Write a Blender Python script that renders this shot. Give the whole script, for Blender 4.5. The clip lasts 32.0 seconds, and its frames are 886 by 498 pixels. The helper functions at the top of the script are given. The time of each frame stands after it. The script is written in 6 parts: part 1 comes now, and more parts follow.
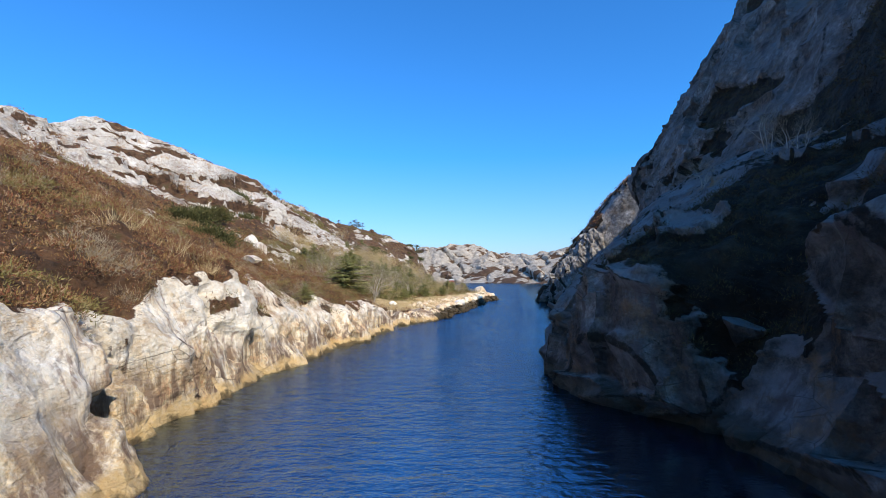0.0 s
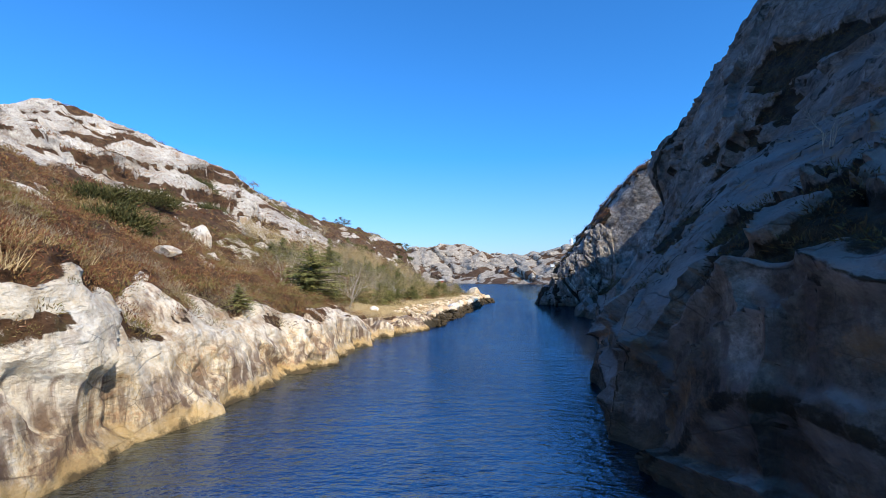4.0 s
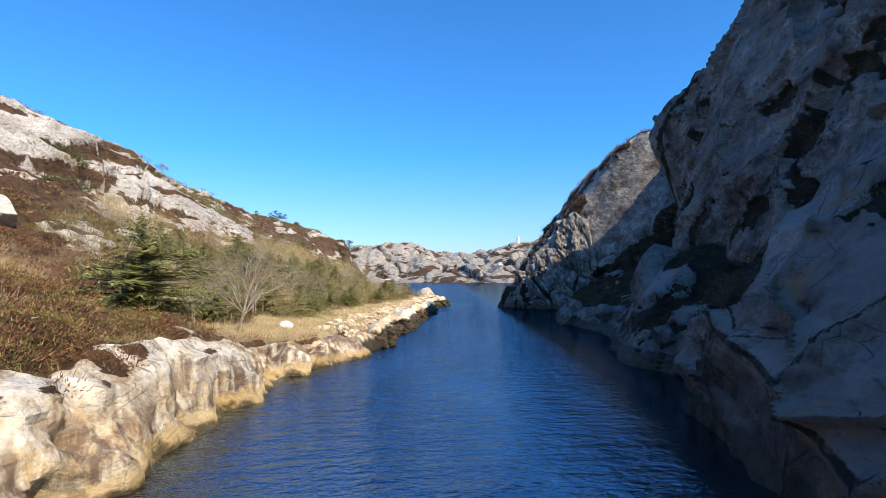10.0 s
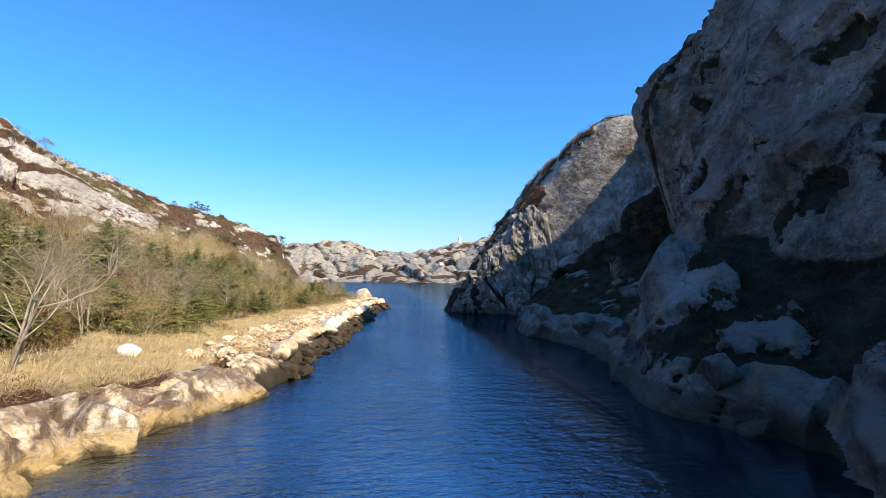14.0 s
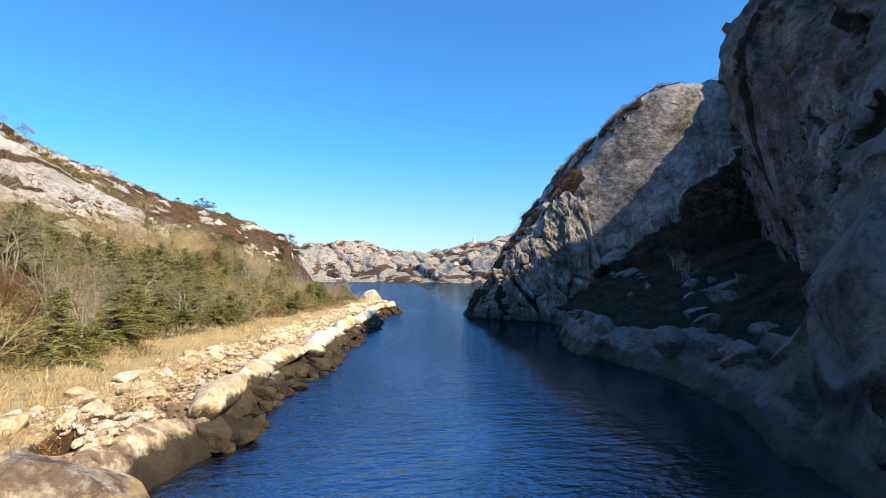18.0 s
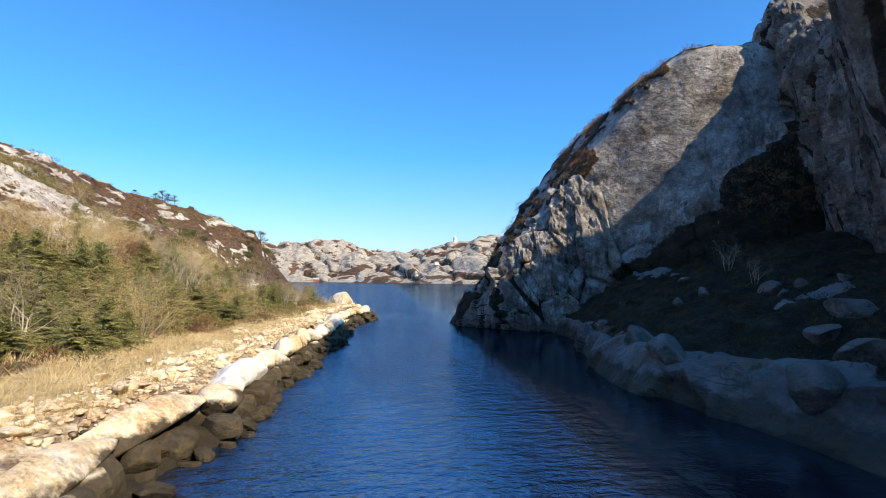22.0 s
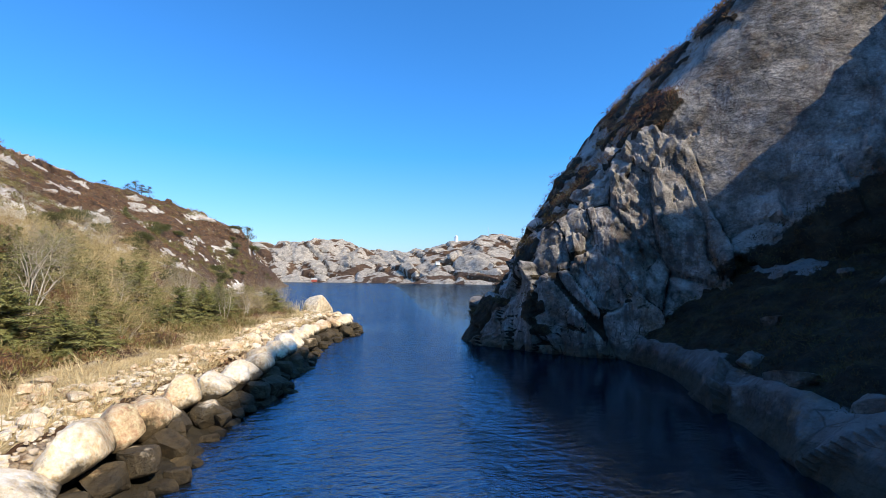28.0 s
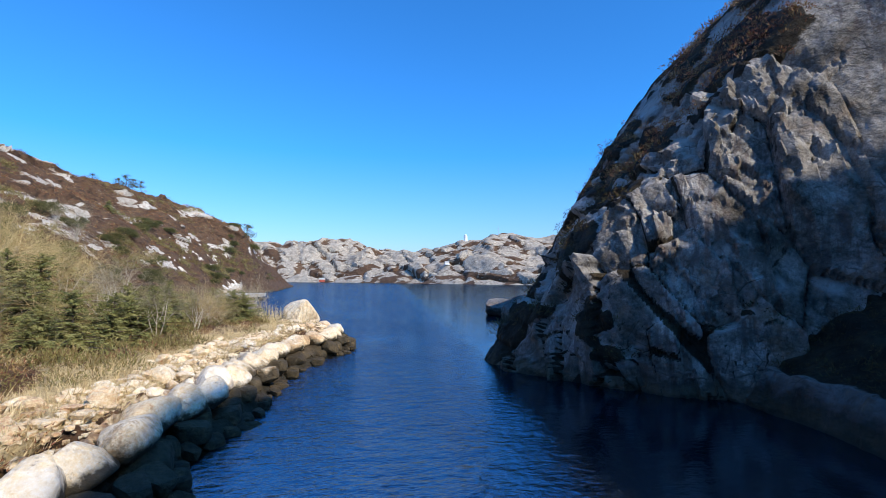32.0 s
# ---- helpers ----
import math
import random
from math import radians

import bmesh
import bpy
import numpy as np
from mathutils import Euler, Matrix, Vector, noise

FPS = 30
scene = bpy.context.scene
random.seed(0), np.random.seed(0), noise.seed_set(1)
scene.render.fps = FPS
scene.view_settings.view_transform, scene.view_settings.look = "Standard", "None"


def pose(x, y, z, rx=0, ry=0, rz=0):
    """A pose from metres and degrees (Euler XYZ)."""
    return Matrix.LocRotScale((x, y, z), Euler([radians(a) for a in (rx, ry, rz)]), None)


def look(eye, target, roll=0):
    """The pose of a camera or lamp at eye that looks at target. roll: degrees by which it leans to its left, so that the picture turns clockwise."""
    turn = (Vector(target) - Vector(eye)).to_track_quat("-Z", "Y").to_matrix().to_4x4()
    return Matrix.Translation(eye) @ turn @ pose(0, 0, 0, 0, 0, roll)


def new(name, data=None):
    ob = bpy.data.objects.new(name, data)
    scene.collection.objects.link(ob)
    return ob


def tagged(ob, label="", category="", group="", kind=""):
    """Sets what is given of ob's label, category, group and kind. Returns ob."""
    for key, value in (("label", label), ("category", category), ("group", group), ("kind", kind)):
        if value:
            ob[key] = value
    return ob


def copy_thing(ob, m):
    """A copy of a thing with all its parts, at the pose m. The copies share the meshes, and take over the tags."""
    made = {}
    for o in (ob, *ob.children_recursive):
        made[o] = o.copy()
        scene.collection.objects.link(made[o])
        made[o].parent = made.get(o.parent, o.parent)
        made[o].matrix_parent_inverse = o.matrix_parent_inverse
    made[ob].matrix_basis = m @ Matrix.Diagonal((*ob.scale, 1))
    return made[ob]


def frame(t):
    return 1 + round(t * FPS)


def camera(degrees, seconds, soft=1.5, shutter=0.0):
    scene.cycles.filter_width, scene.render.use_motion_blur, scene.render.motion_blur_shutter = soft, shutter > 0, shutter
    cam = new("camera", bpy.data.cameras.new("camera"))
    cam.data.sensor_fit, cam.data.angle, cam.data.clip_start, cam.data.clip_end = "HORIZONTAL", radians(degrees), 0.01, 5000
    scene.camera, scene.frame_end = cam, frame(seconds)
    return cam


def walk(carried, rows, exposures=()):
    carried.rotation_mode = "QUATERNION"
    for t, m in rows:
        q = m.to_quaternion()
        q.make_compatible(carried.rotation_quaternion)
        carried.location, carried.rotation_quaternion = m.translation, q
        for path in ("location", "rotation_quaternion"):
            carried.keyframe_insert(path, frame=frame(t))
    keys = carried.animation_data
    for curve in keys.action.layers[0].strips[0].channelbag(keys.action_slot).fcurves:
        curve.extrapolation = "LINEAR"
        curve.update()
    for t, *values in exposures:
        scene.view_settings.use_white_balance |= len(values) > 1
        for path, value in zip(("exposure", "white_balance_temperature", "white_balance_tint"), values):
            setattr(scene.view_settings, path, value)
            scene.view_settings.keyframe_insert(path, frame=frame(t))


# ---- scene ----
cam = camera(83.0, 32.0, soft=0.6)
METRES, EYE, TILT, LEAN, TURN = 62.0, 3.5, 3.5, 0.0, 0.0
ROWS = [
    (0.0, 0.0, 0.0, 0.0, 0.0, 0.0, -0.0),
    (0.5, -0.0004, 0.0151, -0.0009, 0.01, -0.0, 0.01),
    (1.0, -0.0008, 0.0301, -0.0017, -0.02, -0.0, -0.0),
    (1.5, -0.0013, 0.0452, -0.0026, -0.1, -0.0, -0.02),
    (2.0, -0.0017, 0.0604, -0.0035, -0.23, 0.02, -0.07),
    (2.5, -0.0021, 0.0758, -0.0043, -0.39, 0.03, -0.1),
    (3.0, -0.0025, 0.0912, -0.0052, -0.59, 0.04, -0.13),
    (3.5, -0.0027, 0.1065, -0.0061, -0.84, 0.04, -0.16),
    (5.5, -0.0025, 0.1693, -0.0099, -2.16, -0.01, -0.24),
    (6.0, -0.0024, 0.1849, -0.0109, -2.42, 0.0, -0.23),
    (6.5, -0.0023, 0.2005, -0.0118, -2.65, -0.01, -0.21),
    (7.0, -0.0022, 0.2162, -0.0126, -2.87, -0.03, -0.17),
    (7.5, -0.0019, 0.232, -0.0135, -3.11, -0.03, -0.11),
    (8.0, -0.0017, 0.2478, -0.0143, -3.41, -0.06, -0.0),
    (8.5, -0.0016, 0.2636, -0.0152, -3.86, -0.08, 0.04),
    (9.0, -0.0014, 0.2794, -0.016, -4.51, -0.08, 0.06),
    (9.5, -0.0012, 0.2953, -0.017, -5.58, -0.09, 0.01),
    (10.0, -0.0006, 0.3114, -0.018, -7.29, -0.07, -0.07),
    (10.5, 0.0002, 0.3273, -0.019, -9.3, -0.06, -0.24),
    (11.0, 0.0015, 0.3431, -0.0199, -11.02, -0.05, -0.46),
    (11.5, 0.0033, 0.3586, -0.0208, -12.35, -0.02, -0.74),
    (12.0, 0.0054, 0.374, -0.0217, -13.35, -0.0, -0.94),
    (12.5, 0.0078, 0.3889, -0.0226, -14.06, 0.0, -0.98),
    (13.0, 0.0105, 0.4044, -0.0235, -14.45, 0.0, -0.98),
    (13.5, 0.0133, 0.4197, -0.0244, -14.43, -0.01, -0.97),
    (14.0, 0.0163, 0.4351, -0.0252, -14.07, -0.02, -0.97),
    (14.5, 0.0194, 0.4505, -0.0261, -13.58, -0.03, -0.96),
    (16.5, 0.0308, 0.5099, -0.0298, -12.4, -0.05, -0.77),
    (17.0, 0.0335, 0.5255, -0.0307, -12.36, -0.07, -0.77),
    (17.5, 0.0361, 0.5411, -0.0317, -12.37, -0.05, -0.82),
    (18.0, 0.0389, 0.5567, -0.0326, -12.45, -0.06, -0.8),
    (18.5, 0.0415, 0.5724, -0.0336, -12.59, -0.06, -0.83),
    (19.0, 0.0441, 0.5881, -0.0345, -12.81, -0.05, -0.86),
    (19.5, 0.0467, 0.6038, -0.0354, -13.13, -0.04, -0.91),
    (20.0, 0.0495, 0.6194, -0.0364, -13.49, -0.03, -1.0),
    (20.5, 0.0523, 0.6351, -0.0373, -13.89, -0.0, -1.07),
    (21.0, 0.0553, 0.6506, -0.0382, -14.23, -0.0, -1.12),
    (21.5, 0.0584, 0.6661, -0.039, -14.51, 0.02, -1.15),
    (22.0, 0.0614, 0.6817, -0.04, -14.75, 0.03, -1.15),
    (22.5, 0.0646, 0.6971, -0.0409, -14.92, 0.04, -1.15),
    (23.0, 0.0679, 0.7126, -0.0418, -15.03, 0.05, -1.14),
    (23.5, 0.0712, 0.7281, -0.0428, -15.1, 0.06, -1.14),
    (24.0, 0.0745, 0.7435, -0.0437, -15.14, 0.05, -1.13),
    (24.5, 0.0778, 0.7589, -0.0446, -15.14, 0.05, -1.11),
    (25.0, 0.0812, 0.7744, -0.0455, -15.15, 0.04, -1.09),
    (25.5, 0.0844, 0.7899, -0.0464, -15.15, 0.03, -1.07),
    (27.5, 0.0983, 0.8505, -0.0515, -14.88, 0.05, -1.18),
    (28.0, 0.1017, 0.8656, -0.0523, -14.68, 0.06, -1.17),
    (28.5, 0.1052, 0.8807, -0.0533, -14.42, 0.04, -1.11),
    (29.0, 0.1084, 0.8958, -0.0542, -14.15, 0.04, -1.04),
    (29.5, 0.1114, 0.9104, -0.0549, -13.91, 0.03, -0.99),
    (30.0, 0.1145, 0.9255, -0.0558, -13.73, 0.02, -0.98),
    (30.5, 0.1177, 0.9406, -0.0567, -13.63, 0.03, -1.0),
    (31.0, 0.1209, 0.9557, -0.0576, -13.61, 0.02, -1.02),
    (31.5, 0.1241, 0.9707, -0.0585, -13.62, 0.02, -1.04),
    (32.0, 0.1273, 0.9857, -0.0594, -13.67, 0.03, -1.07),
]
walk(cam, [(t, pose(0, 0, EYE, TILT, LEAN, TURN) @ pose(METRES * x, METRES * y, METRES * z, 90 + pitch, roll, yaw)) for t, x, y, z, yaw, pitch, roll in ROWS],
     exposures=[(0, 0.12, 6500, 10), (7, 0.17, 6700, 10), (12, 0.34, 7200, 10), (17, 0.42, 7600, 10), (25, 0.36, 7300, 10), (29, 0.2, 6700, 10), (32, 0.14, 6300, 10)])

# ---- world and sun ----
SUN_HEADING, SUN_HEIGHT = 34.0, 40.0   # light goes towards -x and +y
world = bpy.data.worlds.new("world")
scene.world = world
world.use_nodes = True
wt = world.node_tree
wt.nodes.clear()
sky = wt.nodes.new("ShaderNodeTexSky")
sky.sky_type = "NISHITA"
sky.sun_disc = False
sky.sun_elevation = radians(SUN_HEIGHT)
sky.sun_rotation = radians(180 - SUN_HEADING)
sky.altitude = 0
sky.air_density, sky.dust_density, sky.ozone_density = 1.0, 0.9, 3.0
hsv = wt.nodes.new("ShaderNodeHueSaturation")
hsv.inputs["Saturation"].default_value = 1.0
tint = wt.nodes.new("ShaderNodeMix")
tint.data_type, tint.blend_type = "RGBA", "MULTIPLY"
tint.inputs[0].default_value = 1.0
# deep azure overhead, paler in the haze near the horizon
tc = wt.nodes.new("ShaderNodeTexCoord")
tz = wt.nodes.new("ShaderNodeSeparateXYZ")
wt.links.new(tc.outputs["Generated"], tz.inputs[0])
haze = wt.nodes.new("ShaderNodeValToRGB")
haze.color_ramp.elements[0].position, haze.color_ramp.elements[0].color = 0.0, (0.90, 1.0, 1.30, 1)
haze.color_ramp.elements[1].position, haze.color_ramp.elements[1].color = 0.24, (0.31, 1.04, 1.76, 1)
wt.links.new(tz.outputs[2], haze.inputs[0])
wt.links.new(haze.outputs[0], tint.inputs[7])
bg = wt.nodes.new("ShaderNodeBackground")
bg.inputs["Strength"].default_value = 0.13
wo = wt.nodes.new("ShaderNodeOutputWorld")
wt.links.new(sky.outputs[0], hsv.inputs["Color"])
wt.links.new(hsv.outputs[0], tint.inputs[6])
wt.links.new(tint.outputs[2], bg.inputs["Color"])
wt.links.new(bg.outputs[0], wo.inputs["Surface"])
sun = new("sun", bpy.data.lights.new("sun", "SUN"))
sun.data.energy, sun.data.angle, sun.data.color = 5.0, radians(0.5), (1.0, 0.88, 0.70)
ca, sa, ce, se = math.cos(radians(SUN_HEADING)), math.sin(radians(SUN_HEADING)), math.cos(radians(SUN_HEIGHT)), math.sin(radians(SUN_HEIGHT))
LIGHT = Vector((-sa * ce, ca * ce, -se))
sun.matrix_world = look((0, 0, 80), Vector((0, 0, 80)) + LIGHT)
scene.view_settings.exposure = 0.0


# ---- noise on arrays ----
def hash01(ix, iy, iz, seed):
    h = (ix.astype(np.int64) * 374761393 + iy.astype(np.int64) * 668265263 + iz.astype(np.int64) * 2147483647 + seed * 974711) & 0xFFFFFFFF
    h = ((h ^ (h >> 13)) * 1274126177) & 0xFFFFFFFF
    h = ((h ^ (h >> 16)) * 2246822519) & 0xFFFFFFFF
    return ((h ^ (h >> 15)) & 0xFFFFFF) / float(0x1000000)


def vnoise(p, seed=0):
    """Smooth value noise, -1 to 1, for points of shape (..., 3)."""
    i = np.floor(p).astype(np.int64)
    f = p - i
    f = f * f * f * (f * (f * 6 - 15) + 10)
    out = 0
    for dx in (0, 1):
        wx = f[..., 0] if dx else 1 - f[..., 0]
        for dy in (0, 1):
            wy = f[..., 1] if dy else 1 - f[..., 1]
            for dz in (0, 1):
                wz = f[..., 2] if dz else 1 - f[..., 2]
                out = out + wx * wy * wz * hash01(i[..., 0] + dx, i[..., 1] + dy, i[..., 2] + dz, seed)
    return out * 2 - 1


def fbm(p, octaves=4, seed=0, gain=0.5):
    out, a = 0, 1.0
    for k in range(octaves):
        out = out + a * vnoise(p * 2.03 ** k + 17.3 * k, seed + k)
        a *= gain
    return out


def cells(p, seed=0):
    """Nearest and second nearest cell distance, three random numbers of the nearest cell, and the way from its centre."""
    i = np.floor(p).astype(np.int64)
    f1 = np.full(p.shape[:-1], 9.0)
    f2 = np.full(p.shape[:-1], 9.0)
    rnd = np.zeros(p.shape)
    centre = np.zeros(p.shape)
    for dx in (-1, 0, 1):
        for dy in (-1, 0, 1):
            for dz in (-1, 0, 1):
                c = np.stack([i[..., 0] + dx, i[..., 1] + dy, i[..., 2] + dz], -1)
                r = np.stack([hash01(c[..., 0], c[..., 1], c[..., 2], seed + k) for k in range(3)], -1)
                d = np.linalg.norm(c + r - p, axis=-1)
                near = d < f1
                f2 = np.where(near, f1, np.minimum(f2, d))
                rnd = np.where(near[..., None], r, rnd)
                centre = np.where(near[..., None], c + r, centre)
                f1 = np.where(near, d, f1)
    return f1, f2, rnd, p - centre


def blocks(p, size, seed, stretch=(1, 1, 1), joint=0.07):
    """Offsets of jointed rock: tilted plates that stand in and out, and how deep a point lies in a joint."""
    w = p / size * 0.8
    q = p / size / np.array(stretch) + 0.22 * np.stack([vnoise(w, seed + 40), vnoise(w, seed + 41), vnoise(w, seed + 42)], -1)
    f1, f2, rnd, way = cells(q, seed)
    tilt = ((rnd[..., [1, 2, 0]] - 0.5) * way).sum(-1)
    gap = np.clip((f2 - f1) / joint, 0, 1)
    return 0.7 * (rnd[..., 0] - 0.5) + 2.8 * tilt, (1 - gap) ** 1.5, f1


def scallops(p, size, seed, stretch=(1, 1, 1), slope=0.9):
    """Broken rock: hollow faces that meet in sharp ridges, and how near a point is to a ridge."""
    w = p / size * 0.7
    q = p / size / np.array(stretch) + 0.2 * np.stack([vnoise(w, seed + 50), vnoise(w, seed + 51), vnoise(w, seed + 52)], -1)
    i = np.floor(q).astype(np.int64)
    v1 = np.full(q.shape[:-1], 9.0)
    v2 = np.full(q.shape[:-1], 9.0)
    for dx in (-1, 0, 1):
        for dy in (-1, 0, 1):
            for dz in (-1, 0, 1):
                c = np.stack([i[..., 0] + dx, i[..., 1] + dy, i[..., 2] + dz], -1)
                r = np.stack([hash01(c[..., 0], c[..., 1], c[..., 2], seed + k) for k in range(3)], -1)
                way = q - c - r
                v = (way * way).sum(-1) + slope * ((r[..., [2, 0, 1]] - 0.5) * way).sum(-1) + 0.35 * r[..., 1]
                v2 = np.where(v < v1, v1, np.minimum(v2, v))
                v1 = np.minimum(v, v1)
    return v1, v2 - v1


def smooth(a, b, x):
    t = np.clip((x - a) / (b - a), 0, 1)
    return t * t * (3 - 2 * t)


# ---- materials ----
def nodes_of(name):
    m = bpy.data.materials.new(name)
    m.use_nodes = True
    nt = m.node_tree
    nt.nodes.clear()
    out = nt.nodes.new("ShaderNodeOutputMaterial")
    return m, nt, out


def add(nt, kind, **sets):
    n = nt.nodes.new(kind)
    for key, value in sets.items():
        if key in n.inputs:
            n.inputs[key].default_value = value
    return n


def ramp(nt, stops, fac):
    n = nt.nodes.new("ShaderNodeValToRGB")
    el = n.color_ramp.elements
    while len(el) < len(stops):
        el.new(0.5)
    for e, (pos, col) in zip(el, stops):
        e.position = pos
        e.color = (*col, 1) if len(col) == 3 else col
    nt.links.new(fac, n.inputs[0])
    return n.outputs[0]


def blend(nt, fac, a, b, mode="MIX"):
    n = nt.nodes.new("ShaderNodeMix")
    n.data_type, n.blend_type = "RGBA", mode
    for sock, v in ((n.inputs[0], fac), (n.inputs[6], a), (n.inputs[7], b)):
        if isinstance(v, (int, float)):
            sock.default_value = v
        elif isinstance(v, tuple):
            sock.default_value = (*v, 1)
        else:
            nt.links.new(v, sock)
    return n.outputs[2]


def math_node(nt, op, a, b=0.0, clamp=False):
    n = nt.nodes.new("ShaderNodeMath")
    n.operation, n.use_clamp = op, clamp
    for sock, v in ((n.inputs[0], a), (n.inputs[1], b)):
        if isinstance(v, (int, float)):
            sock.default_value = v
        else:
            nt.links.new(v, sock)
    return n.outputs[0]


def tex(nt, coord, scale, detail=4.0, rough=0.55, stretch=None, kind="ShaderNodeTexNoise"):
    if stretch:
        mp = nt.nodes.new("ShaderNodeMapping")
        mp.inputs["Scale"].default_value = stretch
        nt.links.new(coord, mp.inputs["Vector"])
        coord = mp.outputs[0]
    n = nt.nodes.new(kind)
    n.inputs["Scale"].default_value = scale
    if kind == "ShaderNodeTexNoise":
        n.inputs["Detail"].default_value = detail
        n.inputs["Roughness"].default_value = rough
    nt.links.new(coord, n.inputs["Vector"])
    return n.outputs[0]


GREY_STOPS = [(0.30, (0.23, 0.19, 0.15)), (0.40, (0.44, 0.385, 0.32)), (0.54, (0.58, 0.52, 0.445)), (0.70, (0.69, 0.635, 0.56))]
CREAM_STOPS = [(0.25, (0.40, 0.25, 0.13)), (0.38, (0.70, 0.51, 0.31)), (0.52, (0.83, 0.69, 0.49)), (0.70, (0.88, 0.80, 0.68))]


def rock_material(name, stops, tide=1.0, fine=1.0, weed=False, streak=0.6, hill=None, tops=None, cracks=1.0, shaded_heath=False, chip=1.0, stain=(0.13, 0.10, 0.09), lichen=0.75, rusty=0.6, wide=1.0, low_stops=None, slabs=0.35):
    """Granite with lichen, run-off streaks, tide marks, skylight painted on upward faces, and cover of heath or dry
    grass where the mesh says so.
    """
    m, nt, out = nodes_of(name)
    L = nt.links.new
    geo = nt.nodes.new("ShaderNodeNewGeometry")
    pos = geo.outputs["Position"]
    sep = nt.nodes.new("ShaderNodeSeparateXYZ")
    L(pos, sep.inputs[0])
    z = sep.outputs[2]
    big = tex(nt, pos, 0.55, 6, 0.6)
    col = ramp(nt, stops, big)
    at = nt.nodes.new("ShaderNodeAttribute")
    at.attribute_name = "cover"
    csep = nt.nodes.new("ShaderNodeSeparateColor")
    L(at.outputs["Color"], csep.inputs[0])
    if hill:
        col = blend(nt, csep.outputs[2], col, ramp(nt, hill, tex(nt, pos, 0.16, 8, 0.65)))
    if low_stops:
        # iron-stained foot of the shore rock, ragged towards the washed tops
        foot = math_node(nt, "ADD", math_node(nt, "MULTIPLY", z, 0.55), math_node(nt, "MULTIPLY", math_node(nt, "SUBTRACT", tex(nt, pos, 0.5, 5, 0.65, stretch=(1, 1, 0.6)), 0.5), 2.2))
        foot = ramp(nt, [(0.6, (1, 1, 1)), (1.0, (0.25, 0.25, 0.25))], foot)
        col = blend(nt, math_node(nt, "MULTIPLY", foot, math_node(nt, "SUBTRACT", 1.0, csep.outputs[2])), col, ramp(nt, low_stops, big))
    grain = tex(nt, pos, 9.0 * fine, 8, 0.8)
    col = blend(nt, 0.88, col, ramp(nt, [(0.33, (0.2, 0.2, 0.2)), (0.67, (0.8, 0.8, 0.8))], grain), "OVERLAY")
    coarse = tex(nt, pos, 2.2 * fine, 5, 0.65)
    col = blend(nt, 0.45, col, ramp(nt, [(0.34, (0.25, 0.25, 0.25)), (0.66, (0.75, 0.75, 0.75))], coarse), "OVERLAY")
    # skylight painted into the colour: faces that turn up take the tops tone
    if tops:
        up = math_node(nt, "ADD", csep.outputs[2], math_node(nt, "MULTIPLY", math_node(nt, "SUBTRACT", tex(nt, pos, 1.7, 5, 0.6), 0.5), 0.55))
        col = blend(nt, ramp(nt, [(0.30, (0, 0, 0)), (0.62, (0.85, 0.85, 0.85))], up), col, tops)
    wn = nt.nodes.new("ShaderNodeTexNoise")
    wn.inputs["Scale"].default_value = 0.7 * fine
    wn.inputs["Detail"].default_value = 5
    wn.inputs["Roughness"].default_value = 0.6
    L(pos, wn.inputs["Vector"])
    bend = nt.nodes.new("ShaderNodeVectorMath")
    bend.operation = "MULTIPLY_ADD"
    bend.inputs[1].default_value = (0.16 / fine, 0.16 / fine, 0.16 / fine)
    L(wn.outputs["Color"], bend.inputs[0])
    L(pos, bend.inputs[2])
    mp = nt.nodes.new("ShaderNodeMapping")
    mp.inputs["Rotation"].default_value = (0.35, 0.5, 0.7)
    mp.inputs["Scale"].default_value = (1.0, 0.62, 1.25)
    L(bend.outputs[0], mp.inputs["Vector"])
    lines = []
    for scale, width in ((0.62, 0.014), (1.7, 0.02)):
        vor = nt.nodes.new("ShaderNodeTexVoronoi")
        vor.feature = "DISTANCE_TO_EDGE"
        vor.inputs["Scale"].default_value = scale * fine
        L(mp.outputs[0], vor.inputs["Vector"])
        lines.append(ramp(nt, [(0.0, (0, 0, 0)), (width * wide, (1, 1, 1))], vor.outputs["Distance"]))
    hide = ramp(nt, [(0.45, (0, 0, 0)), (0.53, (1, 1, 1))], tex(nt, pos, 0.9 * fine, 4, 0.6))
    crack = math_node(nt, "MULTIPLY", lines[0], math_node(nt, "MAXIMUM", lines[1], hide))
    broken = ramp(nt, [(0.42, (0, 0, 0)), (0.5, (1, 1, 1))], tex(nt, pos, 0.7 * fine, 4, 0.6))
    crack = math_node(nt, "MAXIMUM", crack, broken)
    if cracks:
        col = blend(nt, math_node(nt, "MULTIPLY", math_node(nt, "SUBTRACT", 1.0, crack), 0.75 * cracks), col, (0.05, 0.042, 0.035))
    # dark lichen spots
    spots = tex(nt, pos, 2.6 * fine, 8, 0.75)
    col = blend(nt, ramp(nt, [(0.58, (0, 0, 0)), (0.70, (lichen, lichen, lichen))], spots), col, (0.10, 0.09, 0.08))
    # run-off streaks
    run = tex(nt, pos, 1.0, 5, 0.6, stretch=(4.5, 4.5, 0.5))
    runs_here = ramp(nt, [(0.45, (0, 0, 0)), (0.57, (1, 1, 1))], tex(nt, pos, 0.45, 3, 0.5, stretch=(1, 1, 0.6)))
    col = blend(nt, math_node(nt, "MULTIPLY", ramp(nt, [(0.50, (0, 0, 0)), (0.62, (streak, streak, streak))], run), runs_here), col, stain)
    # rust and ochre stains
    joint_dark = tex(nt, pos, 0.9, 9, 0.8)
